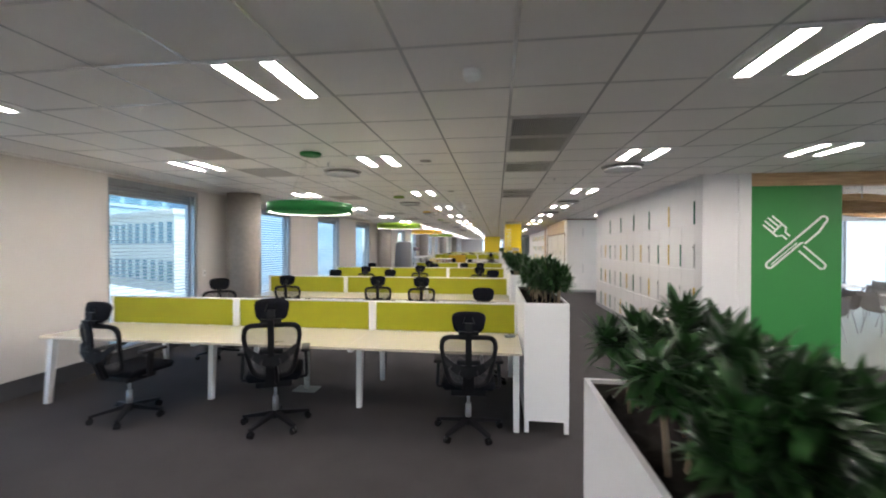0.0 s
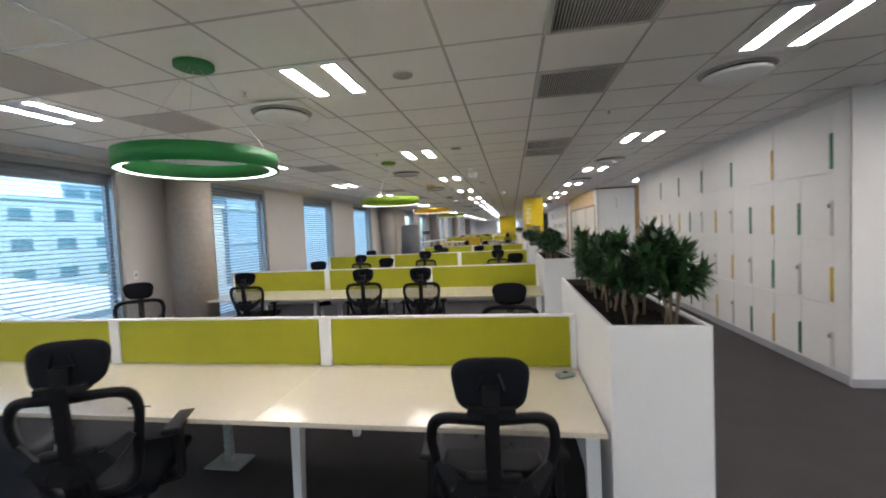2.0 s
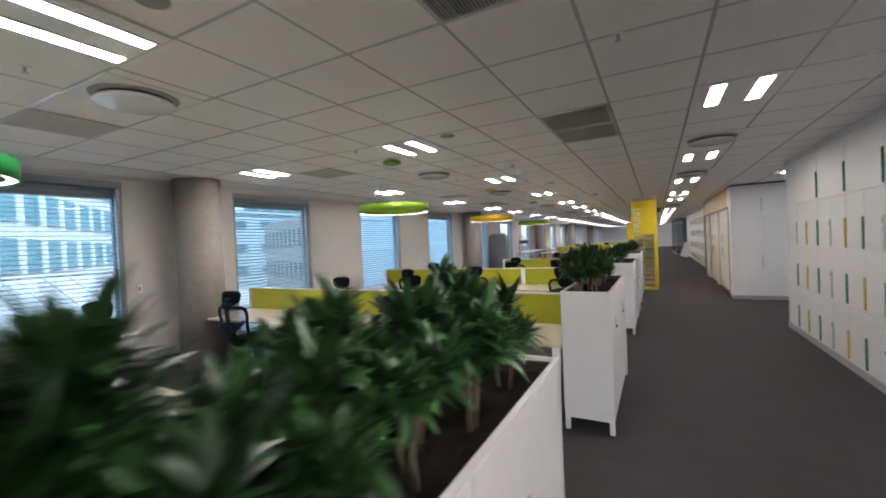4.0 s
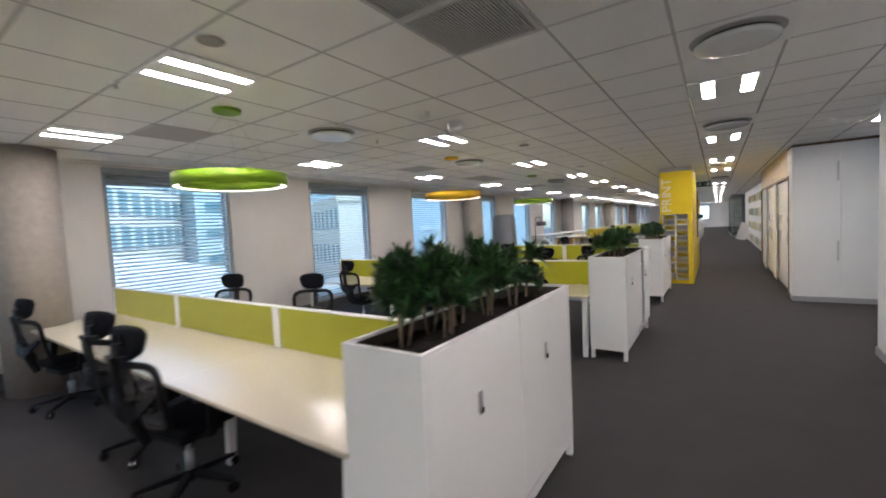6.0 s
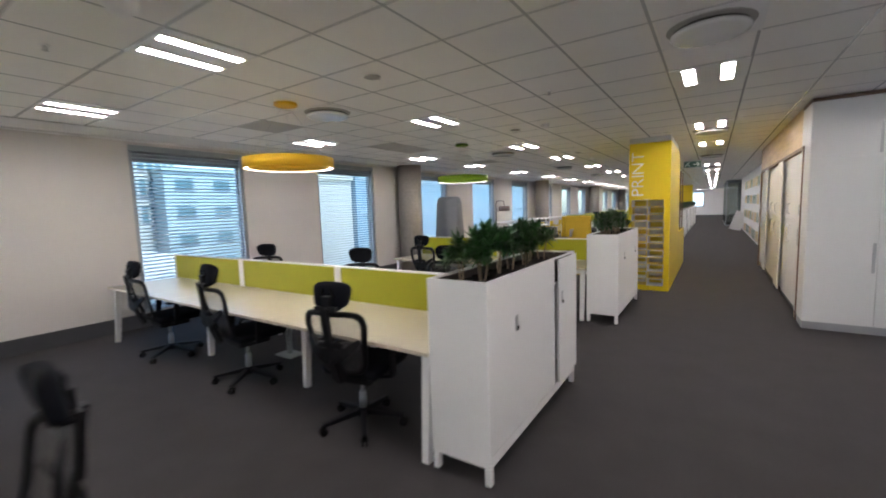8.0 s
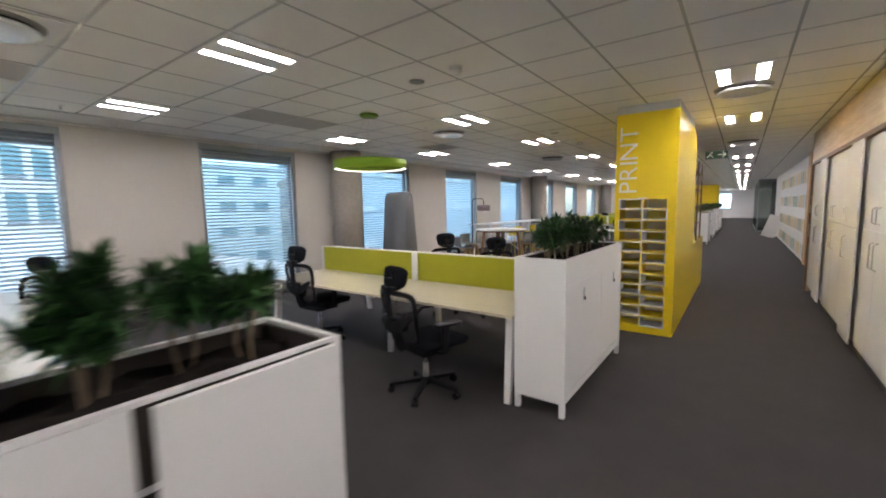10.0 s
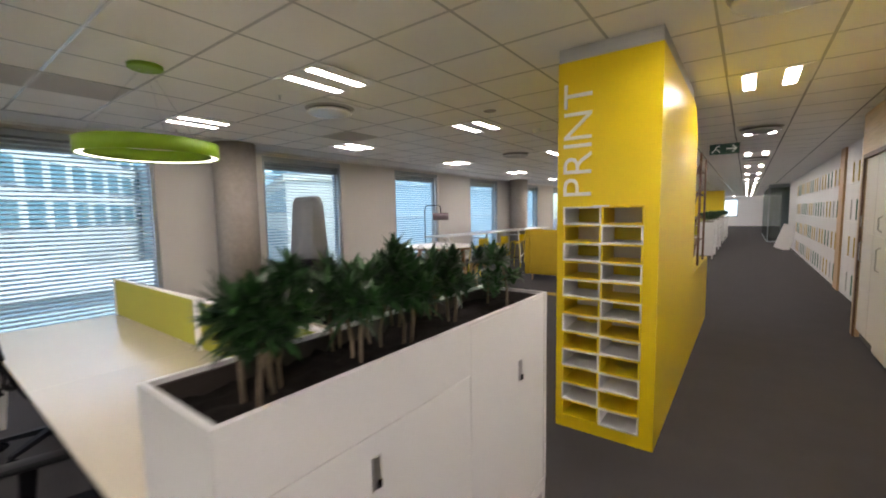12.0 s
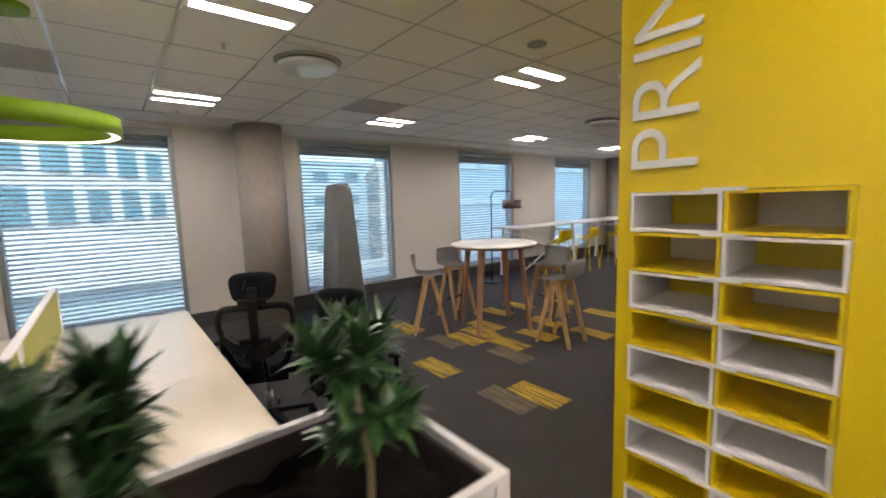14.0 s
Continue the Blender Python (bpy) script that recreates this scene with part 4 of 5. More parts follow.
def bush(seed, height, heads, low=-0.2, mat=LEAF):
    """Cane plant: a few woody stems, each with several loose tufts of lance leaves."""
    rg = random.Random(seed)
    p = thing("cane_plant", pose(0, 0, 0), "bushy dark green cane plant with lance-shaped leaves", "plant", "trough plants")
    crown = bmesh.new()
    for k in range(heads):
        a = math.tau * k / heads + rg.uniform(0, 1)
        foot = Vector((0.02 * math.cos(a), 0.02 * math.sin(a), -0.03))
        top = Vector((rg.uniform(0.02, 0.06) * math.cos(a), rg.uniform(0.02, 0.06) * math.sin(a), height * rg.uniform(0.46, 0.62)))
        mid = (foot + top) / 2 + Vector((rg.uniform(-0.02, 0.02), rg.uniform(-0.02, 0.02), 0))
        part("stem", tube(bmesh.new(), (foot, mid, top), 0.0085, 7), BARK, p, "pale woody stem", True)
        for s in range(rg.choice((4, 5))):
            b = rg.uniform(0, math.tau)
            tip = top + Vector((0.085 * math.cos(b), 0.085 * math.sin(b), rg.uniform(low, 0.30) * height))
            rod(crown, top, tip, 0.006, 0.004, 5)
            for i in range(64):
                f = i / 64
                at = tip + (top - tip) * 0.55 * (1 - f) + Vector((rg.uniform(-0.01, 0.01), rg.uniform(-0.01, 0.01), 0))
                ang = i * 2.399 + rg.uniform(-0.6, 0.6)
                d = Vector((math.cos(ang), math.sin(ang), 0.08 + 1.9 * f ** 1.1 + rg.uniform(-0.3, 0.4)))
                leaf_into(crown, at, d, rg.uniform(0.085, 0.15), rg.uniform(0.021, 0.034), rg.uniform(-0.1, 0.75))
    part("crown", crown, mat, p, "dense tuft of glossy leaves", True)
    return p


KINDS = [bush(11, 0.46, 2), bush(12, 0.52, 3, -0.28), bush(13, 0.40, 2), bush(14, 0.48, 1, -0.5), bush(15, 0.48, 2)]
used = set()


def plant_at(kind, x, y, turn, size=1.0):
    m = pose(x, y, 1.115, 0, 0, turn) @ Matrix.Diagonal((size, size, size, 1))
    if kind not in used:
        used.add(kind)
        KINDS[kind].matrix_basis = m
        return KINDS[kind]
    return copy_thing(KINDS[kind], m)


def row_of_plants(x, y, kinds, size=1.0):
    rg = random.Random(int(y * 7) + 3)
    n = len(kinds)
    for i, k in enumerate(kinds):
        plant_at(k, x + (0.075, -0.07, 0.05, -0.05)[i % 4] + rg.uniform(-0.02, 0.02), y + 0.14 + (DEPTH - 0.26) * (i + 0.1) / (n - 0.6) + rg.uniform(-0.03, 0.03), rg.uniform(0, 360), size)


# soil-level places of the plants, trough by trough: (kind, x, y)
PLANTS = [
    [(1, 0.61, 3.91), (4, 0.47, 4.00), (0, 0.57, 4.22), (1, 0.45, 4.33), (2, 0.56, 4.52), (4, 0.46, 4.68), (0, 0.56, 4.84), (1, 0.47, 5.02), (0, 0.54, 5.18)],
    [(1, 0.39, 7.61), (4, 0.40, 7.82), (1, 0.51, 7.79), (0, 0.46, 7.98), (1, 0.51, 8.19), (2, 0.44, 8.36), (0, 0.52, 8.50), (3, 0.47, 8.78)],
    [(0, 0.39, 11.36), (1, 0.47, 11.47), (4, 0.47, 11.72), (0, 0.44, 11.99), (1, 0.46, 12.22), (4, 0.42, 12.45), (2, 0.47, 12.60)],
    [(4, 0.53, 14.95), (1, 0.46, 15.06), (0, 0.36, 15.36), (4, 0.50, 15.33), (2, 0.45, 15.47), (0, 0.36, 15.66), (1, 0.51, 15.57), (4, 0.36, 15.92), (0, 0.49, 15.89), (3, 0.43, 16.31), (3, 0.58, 16.27)],
]
planter(0.39, -0.09, group="planter cabinets")
row_of_plants(0.59, -0.09, [1, 4, 0, 1, 4, 0, 1, 2], 0.95)
for k, y in enumerate(ROW_Y):
    planter(0.30, y, ajar=(k == 2), drawer=(k == 3))
    turn = random.Random(40 + k)
    for kind, px, py in PLANTS[k]:
        plant_at(kind, px, py, turn.uniform(0, 360), (1.0, 0.95, 0.86, 0.88 if kind == 3 else 0.82)[k] * turn.uniform(0.93, 1.06))
for y in (30.1, 33.85, 37.6, 41.3):
    planter(0.30, y, group="far planter cabinets")
    row_of_plants(0.50, y, [0, 4, 2, 0, 4, 2])


def cable_riser(x, y):
    """Jointed cable spine that climbs from a floor plate to the desk's tray."""
    c = thing("cable_riser", pose(x, y, 0), "grey cable spine rising from a floor plate under the desk", "cable riser", "cable risers")
    part("floor_plate", rbox(-0.14, 0.14, -0.10, 0.10, 0.0, 0.014, 0.004), RISER_GREY, c, "flat grey-green base plate")
    for i in range(11):
        part("link", rbox(-0.03, 0.03, -0.022, 0.022, 0.016 + i * 0.048, 0.016 + i * 0.048 + 0.042, 0.006), RISER_GREY, c)
    part("cable", tube(bmesh.new(), ((0.0, 0.0, 0.012), (0.004, 0.003, 0.28), (0.0, 0.0, 0.546)), 0.012, 8), BLACK, c, "black power cable", True)


for x, y in ((-2.2, 4.52), (-2.3, 11.95)):
    cable_riser(x, y)

g = thing("desk_gadget", pose(0.19, 4.36, 0.735, 0, 0, 25), "small grey pebble-shaped gadget on the cream desktop", "gadget")
part("shell", rbox(-0.06, 0.06, -0.03, 0.03, 0.0, 0.030, 0.012), RISER_GREY, g)
part("button", rbox(-0.015, 0.015, -0.012, 0.012, 0.0305, 0.033, 0.001), BLACK, g)

# ---- print station ----


def sleeve(a, b, f, r, c, d, t):
    """Open box without ends: one welded ring of four walls."""
    bm = bmesh.new()
    rings = []
    for y, k in ((f, 0.0), (f, t), (r, t), (r, 0.0)):
        rings.append([bm.verts.new((x, y, z)) for x, z in ((a + k, c + k), (b - k, c + k), (b - k, d - k), (a + k, d - k))])
    for i in range(4):
        p, q = rings[i], rings[(i + 1) % 4]
        for j in range(4):
            bm.faces.new((p[j], p[(j + 1) % 4], q[(j + 1) % 4], q[j]))
    bmesh.ops.recalc_face_normals(bm, faces=bm.faces[:])
    return bm


PX0, PX1, PY = 0.41, 1.08, 17.346
st = thing("print_station", pose(0, 0, 0), "glossy yellow print station tower with pigeonholes and white lettering", "print station")
hx0, hx1, hz0, hz1 = PX0 + 0.045, PX1 - 0.09, 0.085, 1.65
bm = boxes((PX0, hx0, PY, PY + 0.34, 0, 2.655), (hx1, PX1, PY, PY + 0.34, 0, 2.655), (hx0, hx1, PY, PY + 0.34, hz1, 2.655), (hx0, hx1, PY, PY + 0.34, 0, hz0))
# the flank runs back and rounds off at its upper far corner
prof = [(PY + 0.34, 0.0), (19.55, 0.0), (19.55, 2.25)] + [(19.15 + 0.4 * math.cos(radians(a)), 2.255 + 0.4 * math.sin(radians(a))) for a in range(8, 91, 8)] + [(PY + 0.34, 2.655)]
lo, hi = [bm.verts.new((PX0, y, z)) for y, z in prof], [bm.verts.new((PX1, y, z)) for y, z in prof]
bm.faces.new(lo)
bm.faces.new(hi[::-1])
for i in range(len(prof)):
    j = (i + 1) % len(prof)
    bm.faces.new((lo[i], lo[j], hi[j], hi[i]))
part("body", bm, YELLOW, st, "glossy yellow tower body")
part("cap", boxes((PX0 + 0.004, PX1 - 0.004, PY + 0.004, 19.1, 2.655, CEIL - 0.0005)), HANDLE_WHITE, st, "pale grey cap under the ceiling")
part("low_wall", boxes((PX0 + 0.02, PX1, 19.5505, 21.6, 0, 0.92)), YELLOW, st, "low yellow side wall")
part("rear_panel", boxes((PX0 - 0.02, PX0 - 0.001, PY + 0.35, 21.6, 0, 1.2)), YELLOW, st)
cw, ch = (hx1 - hx0) / 2, (hz1 - hz0) / 12
for i in range(2):
    for j in range(12):
        white = (i + j) % 2 == 0
        x0, z1 = hx0 + i * cw, hz1 - j * ch
        a, b, c, d, t = x0 + 0.002, x0 + cw - 0.002, z1 - ch + 0.002, z1 - 0.002, 0.010
        f, r = PY - 0.008, PY + 0.30
        hole = part("pigeonhole", sleeve(a, b, f, r, c, d, t), WHITE_LAM if white else YELLOW, st, "white open box" if white else "yellow open box")
        part("back", boxes((a, b, r + 0.001, r + 0.012, c, d)), YELLOW if white else WHITE_LAM, hole)
for j in range(0, 12, 1):
    part("label_strip", boxes((hx0 + cw - 0.055, hx0 + cw + 0.055, PY - 0.0105, PY - 0.0085, hz1 - j * ch - 0.005, hz1 - j * ch + 0.006)), SIGN_WHITE, st, "small paper label")


def letters(word, length, cap):
    """Solid letters of a word in the built-in font, with where each begins."""
    out, x = [], 0.0
    for ch_ in word:
        cu = bpy.data.curves.new("letter", "FONT")
        cu.body, cu.extrude, cu.offset, cu.size, cu.resolution_u = ch_, 0.005, -0.009, 1.0, 6
        tmp = bpy.data.objects.new("letter", cu)
        scene.collection.objects.link(tmp)
        me_ = bpy.data.meshes.new_from_object(tmp.evaluated_get(bpy.context.evaluated_depsgraph_get()))
        bpy.data.objects.remove(tmp)
        xs = [v.co.x for v in me_.vertices]
        ys = [v.co.y for v in me_.vertices]
        out.append((me_, min(xs), x, max(ys)))
        x += max(xs) - min(xs) + 0.11
    k = length / (x - 0.11)
    return [(me_, x0, xx, k, cap / top) for me_, x0, xx, top in out]


for me_, x0, xx, k, kc in letters("PRINT", 0.775, 0.195):
    for v in me_.vertices:
        u, h, dpt = (v.co.x - x0 + xx) * k, v.co.y * kc, v.co.z
        v.co = Vector((0.652 - h, PY - 0.0055 + dpt, 1.725 + u))
    me_.materials.append(SIGN_WHITE)
    ob = new("letter", me_)
    ob.parent = st
    ob["label"] = "white raised letter"

rack = thing("wire_rack", pose(0.70, 19.62, 0), "dark open rack standing on the low yellow wall", "shelf")
for y in (0.0, 0.75, 1.5):
    for x in (0.0, 0.34):
        part("upright", boxes((x, x + 0.025, y, y + 0.025, 0.9205, 2.3)), WOOD_DARK, rack)
for z in (1.2, 1.5, 1.8, 2.1):
    part("shelf", boxes((0.0255, 0.339, 0.03, 1.5, z, z + 0.018)), WOOD_DARK, rack)
bm = bmesh.new()
for k in range(4):
    bar(bm, (0.352, 0.03, 1.0 + 0.3 * k), (0.352, 0.74, 1.3 + 0.3 * k), 0.012, 0.012)
part("brace", bm, WOOD_DARK, rack)

ex = thing("exit_sign", pose(1.18, 22.9, 2.6275) @ Matrix.Diagonal((0.7, 0.7, 0.7, 1)), "dark green exit sign board hung from the ceiling", "sign")
part("board", rbox(-0.30, 0.30, -0.012, 0.012, -0.125, 0.125, 0.004), SIGN_GREEN, ex)
part("pictogram", ribbon(bmesh.new(), [(-0.25, -0.08), (-0.18, 0.0), (-0.16, 0.055), (-0.09, 0.08)], 0.028, -0.013, thick=0.002), SIGN_WHITE, ex)
part("pictogram", ribbon(bmesh.new(), [(-0.09, -0.08), (-0.125, -0.02), (-0.18, 0.0)], 0.025, -0.013, thick=0.002), SIGN_WHITE, ex)
part("arrow", ribbon(bmesh.new(), [(0.04, 0.0), (0.23, 0.0)], 0.032, -0.013, thick=0.002), SIGN_WHITE, ex)
part("arrow", ribbon(bmesh.new(), [(0.16, 0.08), (0.24, 0.0), (0.16, -0.08)], 0.032, -0.0135, thick=0.002), SIGN_WHITE, ex)
for x in (-0.12, 0.12):
    part("hanger", rod(bmesh.new(), (x, 0, 0.125), (x, 0, CEIL - 2.575), 0.003, sides=6), STEEL, ex)

# ---- storage wall on the corridor ----
CX, CY = 2.65, 15.65
structure("wall_recess", boxes((5.6, 5.75, 12.5, 16.5, 0, CEIL)), WHITE_WALL, "white wall at the back of the recess", "wall")
cab = thing("storage_cupboard", pose(CX, CY, 0), "tall white laminate cupboard with slim steel pulls", "cupboard")
part("body", boxes((0, 1.13, 0.02, 0.6, 0.09, CEIL - 0.003)), WHITE_LAM, cab)
part("plinth", boxes((0.004, 1.13, 0.012, 0.6, 0.0, 0.0895)), GREY_PLINTH, cab, "grey plinth")
for a, b in ((0.002, 0.62), (0.624, 1.128)):
    for z0, z1 in ((0.095, 2.045), (2.05, 2.70)):
        d = part("door", rbox(a, b, 0.0, 0.019, z0, z1, 0.002), WHITE_LAM, cab)
        if a < 0.1:
            zz = (0.72, 1.06) if z0 < 1 else (2.07, 2.40)
            part("pull", rbox(b - 0.045, b - 0.018, -0.012, -0.0005, zz[0], zz[1], 0.002), STEEL, d, "slim steel pull")
# dark strip paints the shadow gap between cupboard and ceiling
part("shade_line", boxes((-0.003, 1.133, -0.003, 0.6, 2.705, 2.745)), WOOD_DARK, cab, "dark strip standing in for the shadow gap under the ceiling")
structure("wall_oak_jamb", boxes((3.785, 4.0, CY - 0.02, CY + 0.6, 0, CEIL)), OAK, "oak end panel beside the tall cupboard", "wall")
structure("wall_oak_corridor", boxes((CX + 0.003, CX + 0.2, CY + 0.605, 16.08, 0, CEIL), (CX + 0.003, CX + 0.2, 16.08, 21.7, 2.24, CEIL), (CX + 0.15, CX + 0.75, 16.08, 21.7, 0, 2.24), (CX + 0.003, CX + 0.2, 21.5, 21.7, 0, 2.24)), OAK_LIGHT, "pale oak panelling along the corridor", "wall")
structure("trim_walnut", boxes((CX - 0.012, CX + 0.012, 16.05, 21.55, 2.20, 2.245), (CX - 0.012, CX + 0.012, 16.05, 16.09, 0, 2.199), (CX - 0.012, CX + 0.012, 21.5, 21.55, 0, 2.199)), WOOD_DARK, "dark wood trim round the cabinet bank", "trim")
y = 16.10
k = 0
while y + 0.5 < 21.52:
    c = thing("tall_cabinet", pose(CX + 0.02, y, 0), "tall white corridor cabinet with steel bow handles", "cabinet", "corridor cabinets")
    part("body", boxes((0.02, 0.129, 0.003, 0.535, 0.10, 2.195)), WHITE_LAM, c)
    part("plinth", boxes((0.035, 0.129, 0.003, 0.535, 0.0, 0.0995)), SKIRT, c)
    out = -0.05 if k in (3, 7) else 0.0
    for z0, z1 in ((0.105, 1.30), (1.304, 2.19)):
        d = part("door", rbox(out, out + 0.0195, 0.004, 0.534, z0, z1, 0.003), WHITE_LAM, c)
        hy, hz = (0.47 if k % 2 else 0.07), ((0.95, 1.2) if z0 < 1 else (1.36, 1.52))
        part("handle", tube(bmesh.new(), ((out, hy, hz[0]), (out - 0.03, hy, hz[0] + 0.02), (out - 0.03, hy, hz[1] - 0.02), (out, hy, hz[1])), 0.006, 8), STEEL, d, "steel bow handle")
    y += 0.54
    k += 1

# second locker stretch, board and glass room further down the corridor
structure("wall_far_lockers", boxes((3.02, 3.5, 21.7, 38.0, 0, CEIL)), WHITE_WALL, "white wall behind the far lockers", "wall")
structure("trim_far_oak", boxes((2.985, 3.019, 25.3, 25.75, 0, CEIL)), OAK, "upright oak strip between lockers", "trim")
far_keys = "gwygywgyygwgyy"
n = 0
for r, (z0, z1) in enumerate(((2.02, 2.68), (1.375, 2.017), (0.732, 1.372), (0.092, 0.729))):
    for j in range(28):
        y = 21.75 + 0.453 * j
        if 24.9 < y < 25.76:
            continue
        locker(3.001, y, z0, z1, 0.453, far_keys[(n * 5 + j + r * 3) % 14])
        n += 1
lean = thing("leaning_board", pose(2.99, 35.0, 0.0), "white board leaning against the wall", "board")
part("panel", bar(bmesh.new(), (-0.34, 0.0, 0.02), (-0.04, 0.0, 0.95), 0.5, 0.03, up=(0, 1, 0)), WHITE_LAM, lean)
gr = thing("glass_room", pose(2.35, 39.4, 0), "glazed meeting room at the end of the corridor", "meeting room", kind="structure")
part("pane", boxes((0.04, 1.3, 0.0, 0.012, 0.06, 2.6)), CLEAR, gr)
part("pane", boxes((0.0, 0.012, 0.04, 8.0, 0.06, 2.6)), CLEAR, gr)
part("frame", boxes((0, 0.04, 0, 0.04, 0, CEIL), (0.04, 1.3, -0.01, 0.03, 0, 0.0595), (0.04, 1.3, -0.01, 0.03, 2.6, CEIL), (1.3, 1.34, -0.01, 0.03, 0, CEIL), (-0.01, 0.03, 0.04, 8, 0, 0.0595), (-0.01, 0.03, 0.04, 8, 2.6, CEIL)), ALU, gr)
part("rear_wall", boxes((0.9, 1.0, 1.5, 8.0, 0, CEIL)), GREY_FELT, gr, "dark wall inside the glass room")
yb = thing("yellow_tower", pose(-1.3, 44.5, 0), "yellow tower block beyond the far desks", "tower")
part("body", rbox(0, 1.7, 0, 1.6, 0, CEIL - 0.002, 0.01), YELLOW, yb)
ew = thing("window_end", pose(0.2, Y1, 0), "window in the end wall with a self-lit pane", "window", kind="structure")
part("window_frame", boxes((-2.3, -2.24, -0.03, -0.001, 0.9, 2.5), (0.6, 0.66, -0.03, -0.001, 0.9, 2.5), (-2.24, 0.6, -0.03, -0.001, 0.9, 0.96), (-2.24, 0.6, -0.03, -0.001, 2.44, 2.5)), ALU, ew)
# pane emits its own pale blue; the wall behind it is solid
part("pane", boxes((-2.24, 0.6, -0.012, -0.002, 0.96, 2.44)), glowing("daylight_glow_pane", (0.55, 0.82, 1.0), 0.5), ew, "pane glowing in place of daylight")

# ---- lounge by the windows ----
for x, y, w, d, m in ((-2.33, 18.50, 0.5, 0.25, 0), (-1.30, 18.76, 0.5, 0.25, 0), (-1.42, 18.52, 0.5, 0.235, 1), (-2.30, 19.52, 0.5, 0.25, 0), (-2.75, 19.30, 0.5, 0.215, 0), (-2.80, 19.56, 0.49, 0.25, 0), (-2.95, 19.82, 0.5, 0.25, 0), (-1.85, 20.52, 0.5, 0.25, 0),
                      (-2.25, 20.0, 0.5, 0.25, 0), (-2.5, 20.5, 0.5, 0.25, 0), (-3.3, 20.4, 0.5, 0.25, 0), (-3.3, 20.9, 0.5, 0.25, 0), (-2.2, 21.4, 0.5, 0.25, 0), (-3.0, 21.6, 0.5, 0.25, 0), (-3.6, 19.0, 0.5, 0.25, 0), (-1.9, 22.2, 0.5, 0.25, 0), (-2.05, 19.28, 0.5, 0.235, 1), (-2.85, 19.05, 0.5, 0.235, 1)):
    tl = tagged(new("carpet_plank", mesh_of("carpet_plank", rbox(x + 0.12, x + 0.12 + w, y - 0.25, y - 0.25 + d, 0.0, 0.004, 0.001), (CARPET_YELLOW, CARPET_STREAK)[m])), ("yellow-streaked carpet plank set in the dark floor", "faintly streaked dark carpet plank in the floor")[m], "carpet tile", "carpet planks", "structure")

TX, TY = -2.48, 19.76
rt = thing("high_table", pose(TX, TY, 0), "round white high table on four reddish wood legs", "table")
part("tabletop", lathe(bmesh.new(), [(0.53, 1.075), (0.545, 1.083), (0.545, 1.094), (0.538, 1.10)], 56), WHITE_LAM, rt, "round white top", True)
part("apron", lathe(bmesh.new(), [(0.50, 1.05), (0.525, 1.0745)], 48), TABLE_WOOD, rt, "reddish wood rim")
for k in range(4):
    a = math.tau * k / 4 + 0.35
    part("leg", bar(bmesh.new(), (0.36 * math.cos(a), 0.36 * math.sin(a), 1.049), (0.48 * math.cos(a), 0.48 * math.sin(a), 0), 0.085, 0.045, 0.05, 0.03, up=(math.cos(a), math.sin(a), 0.1)), TABLE_WOOD, rt, "tapered reddish wood leg")


def bar_stool(mat, seat_label, wood=True, group="stools round the high table"):
    """Shell stool on A-shaped legs; it faces +y."""
    s = thing("bar_stool", pose(0, 0, 0), seat_label, "stool", group)
    bm = bmesh.new()
    g = []
    for j in range(9):
        f = j / 8
        row = []
        for i in range(7):
            u = -1 + i / 3
            if f < 0.6:
                yy, zz = 0.20 - 0.36 * f / 0.6, 0.745 + 0.02 * u * u - 0.02 * math.sin(f / 0.6 * math.pi)
            else:
                q = (f - 0.6) / 0.4
                yy, zz = -0.16 - 0.07 * q ** 0.8 + 0.06 * u * u * q, 0.745 + 0.23 * q + 0.02 * u * u * (1 - q)
            row.append(bm.verts.new((u * (0.215 - 0.03 * max(0, f - 0.7)), yy, zz)))
        g.append(row)
    for j in range(8):
        for i in range(6):
            bm.faces.new((g[j][i], g[j][i + 1], g[j + 1][i + 1], g[j + 1][i]))
    bmesh.ops.solidify(bm, geom=bm.faces[:], thickness=0.022)
    part("shell", bm, mat, s, "", True)
    for x in (-0.15, 0.15):
        for y in (-1, 1):
            if wood:
                part("leg", bar(bmesh.new(), (x, y * 0.03, 0.73), (x * 1.25, y * 0.20, 0.0), 0.055, 0.035, 0.035, 0.028, up=(1, 0, 0)), OAK, s, "oak leg")
            else:
                part("leg", rod(bmesh.new(), (x, y * 0.13, 0.73), (x * 1.3, y * 0.2, 0.0), 0.011, sides=8), mat, s)
    part("footrest", boxes((-0.175, 0.175, -0.012, 0.012, 0.27, 0.29)), BLACK, s)
    part("mount", boxes((-0.17, 0.17, -0.05, 0.05, 0.695, 0.722)), OAK if wood else mat, s)
    return s


first = bar_stool(SHELL_GREY, "grey upholstered bar stool on oak A-frame legs")
first.matrix_basis = pose(-2.93, 19.05, 0, 0, 0, -35)
for x, y, a in ((-1.55, 19.88, 95), (-3.22, 19.75, -90), (-2.25, 20.6, 175)):
    copy_thing(first, pose(x, y, 0, 0, 0, a))
lt = thing("long_high_table", pose(-4.95, 22.3, 0), "long white high table on white trestle legs", "table")
part("tabletop", rbox(0, 0.72, 0, 6.4, 1.03, 1.06, 0.004), WHITE_LAM, lt)
for y in (0.25, 2.1, 4.1, 6.1):
    bm = bmesh.new()
    bar(bm, (0.12, y, 1.029), (0.04, y, 0), 0.045, 0.045)
    bar(bm, (0.60, y, 1.029), (0.68, y, 0), 0.045, 0.045)
    bar(bm, (0.10, y, 0.9), (0.62, y, 0.9), 0.03, 0.03)
    part("trestle", bm, WHITE_STEEL, lt)
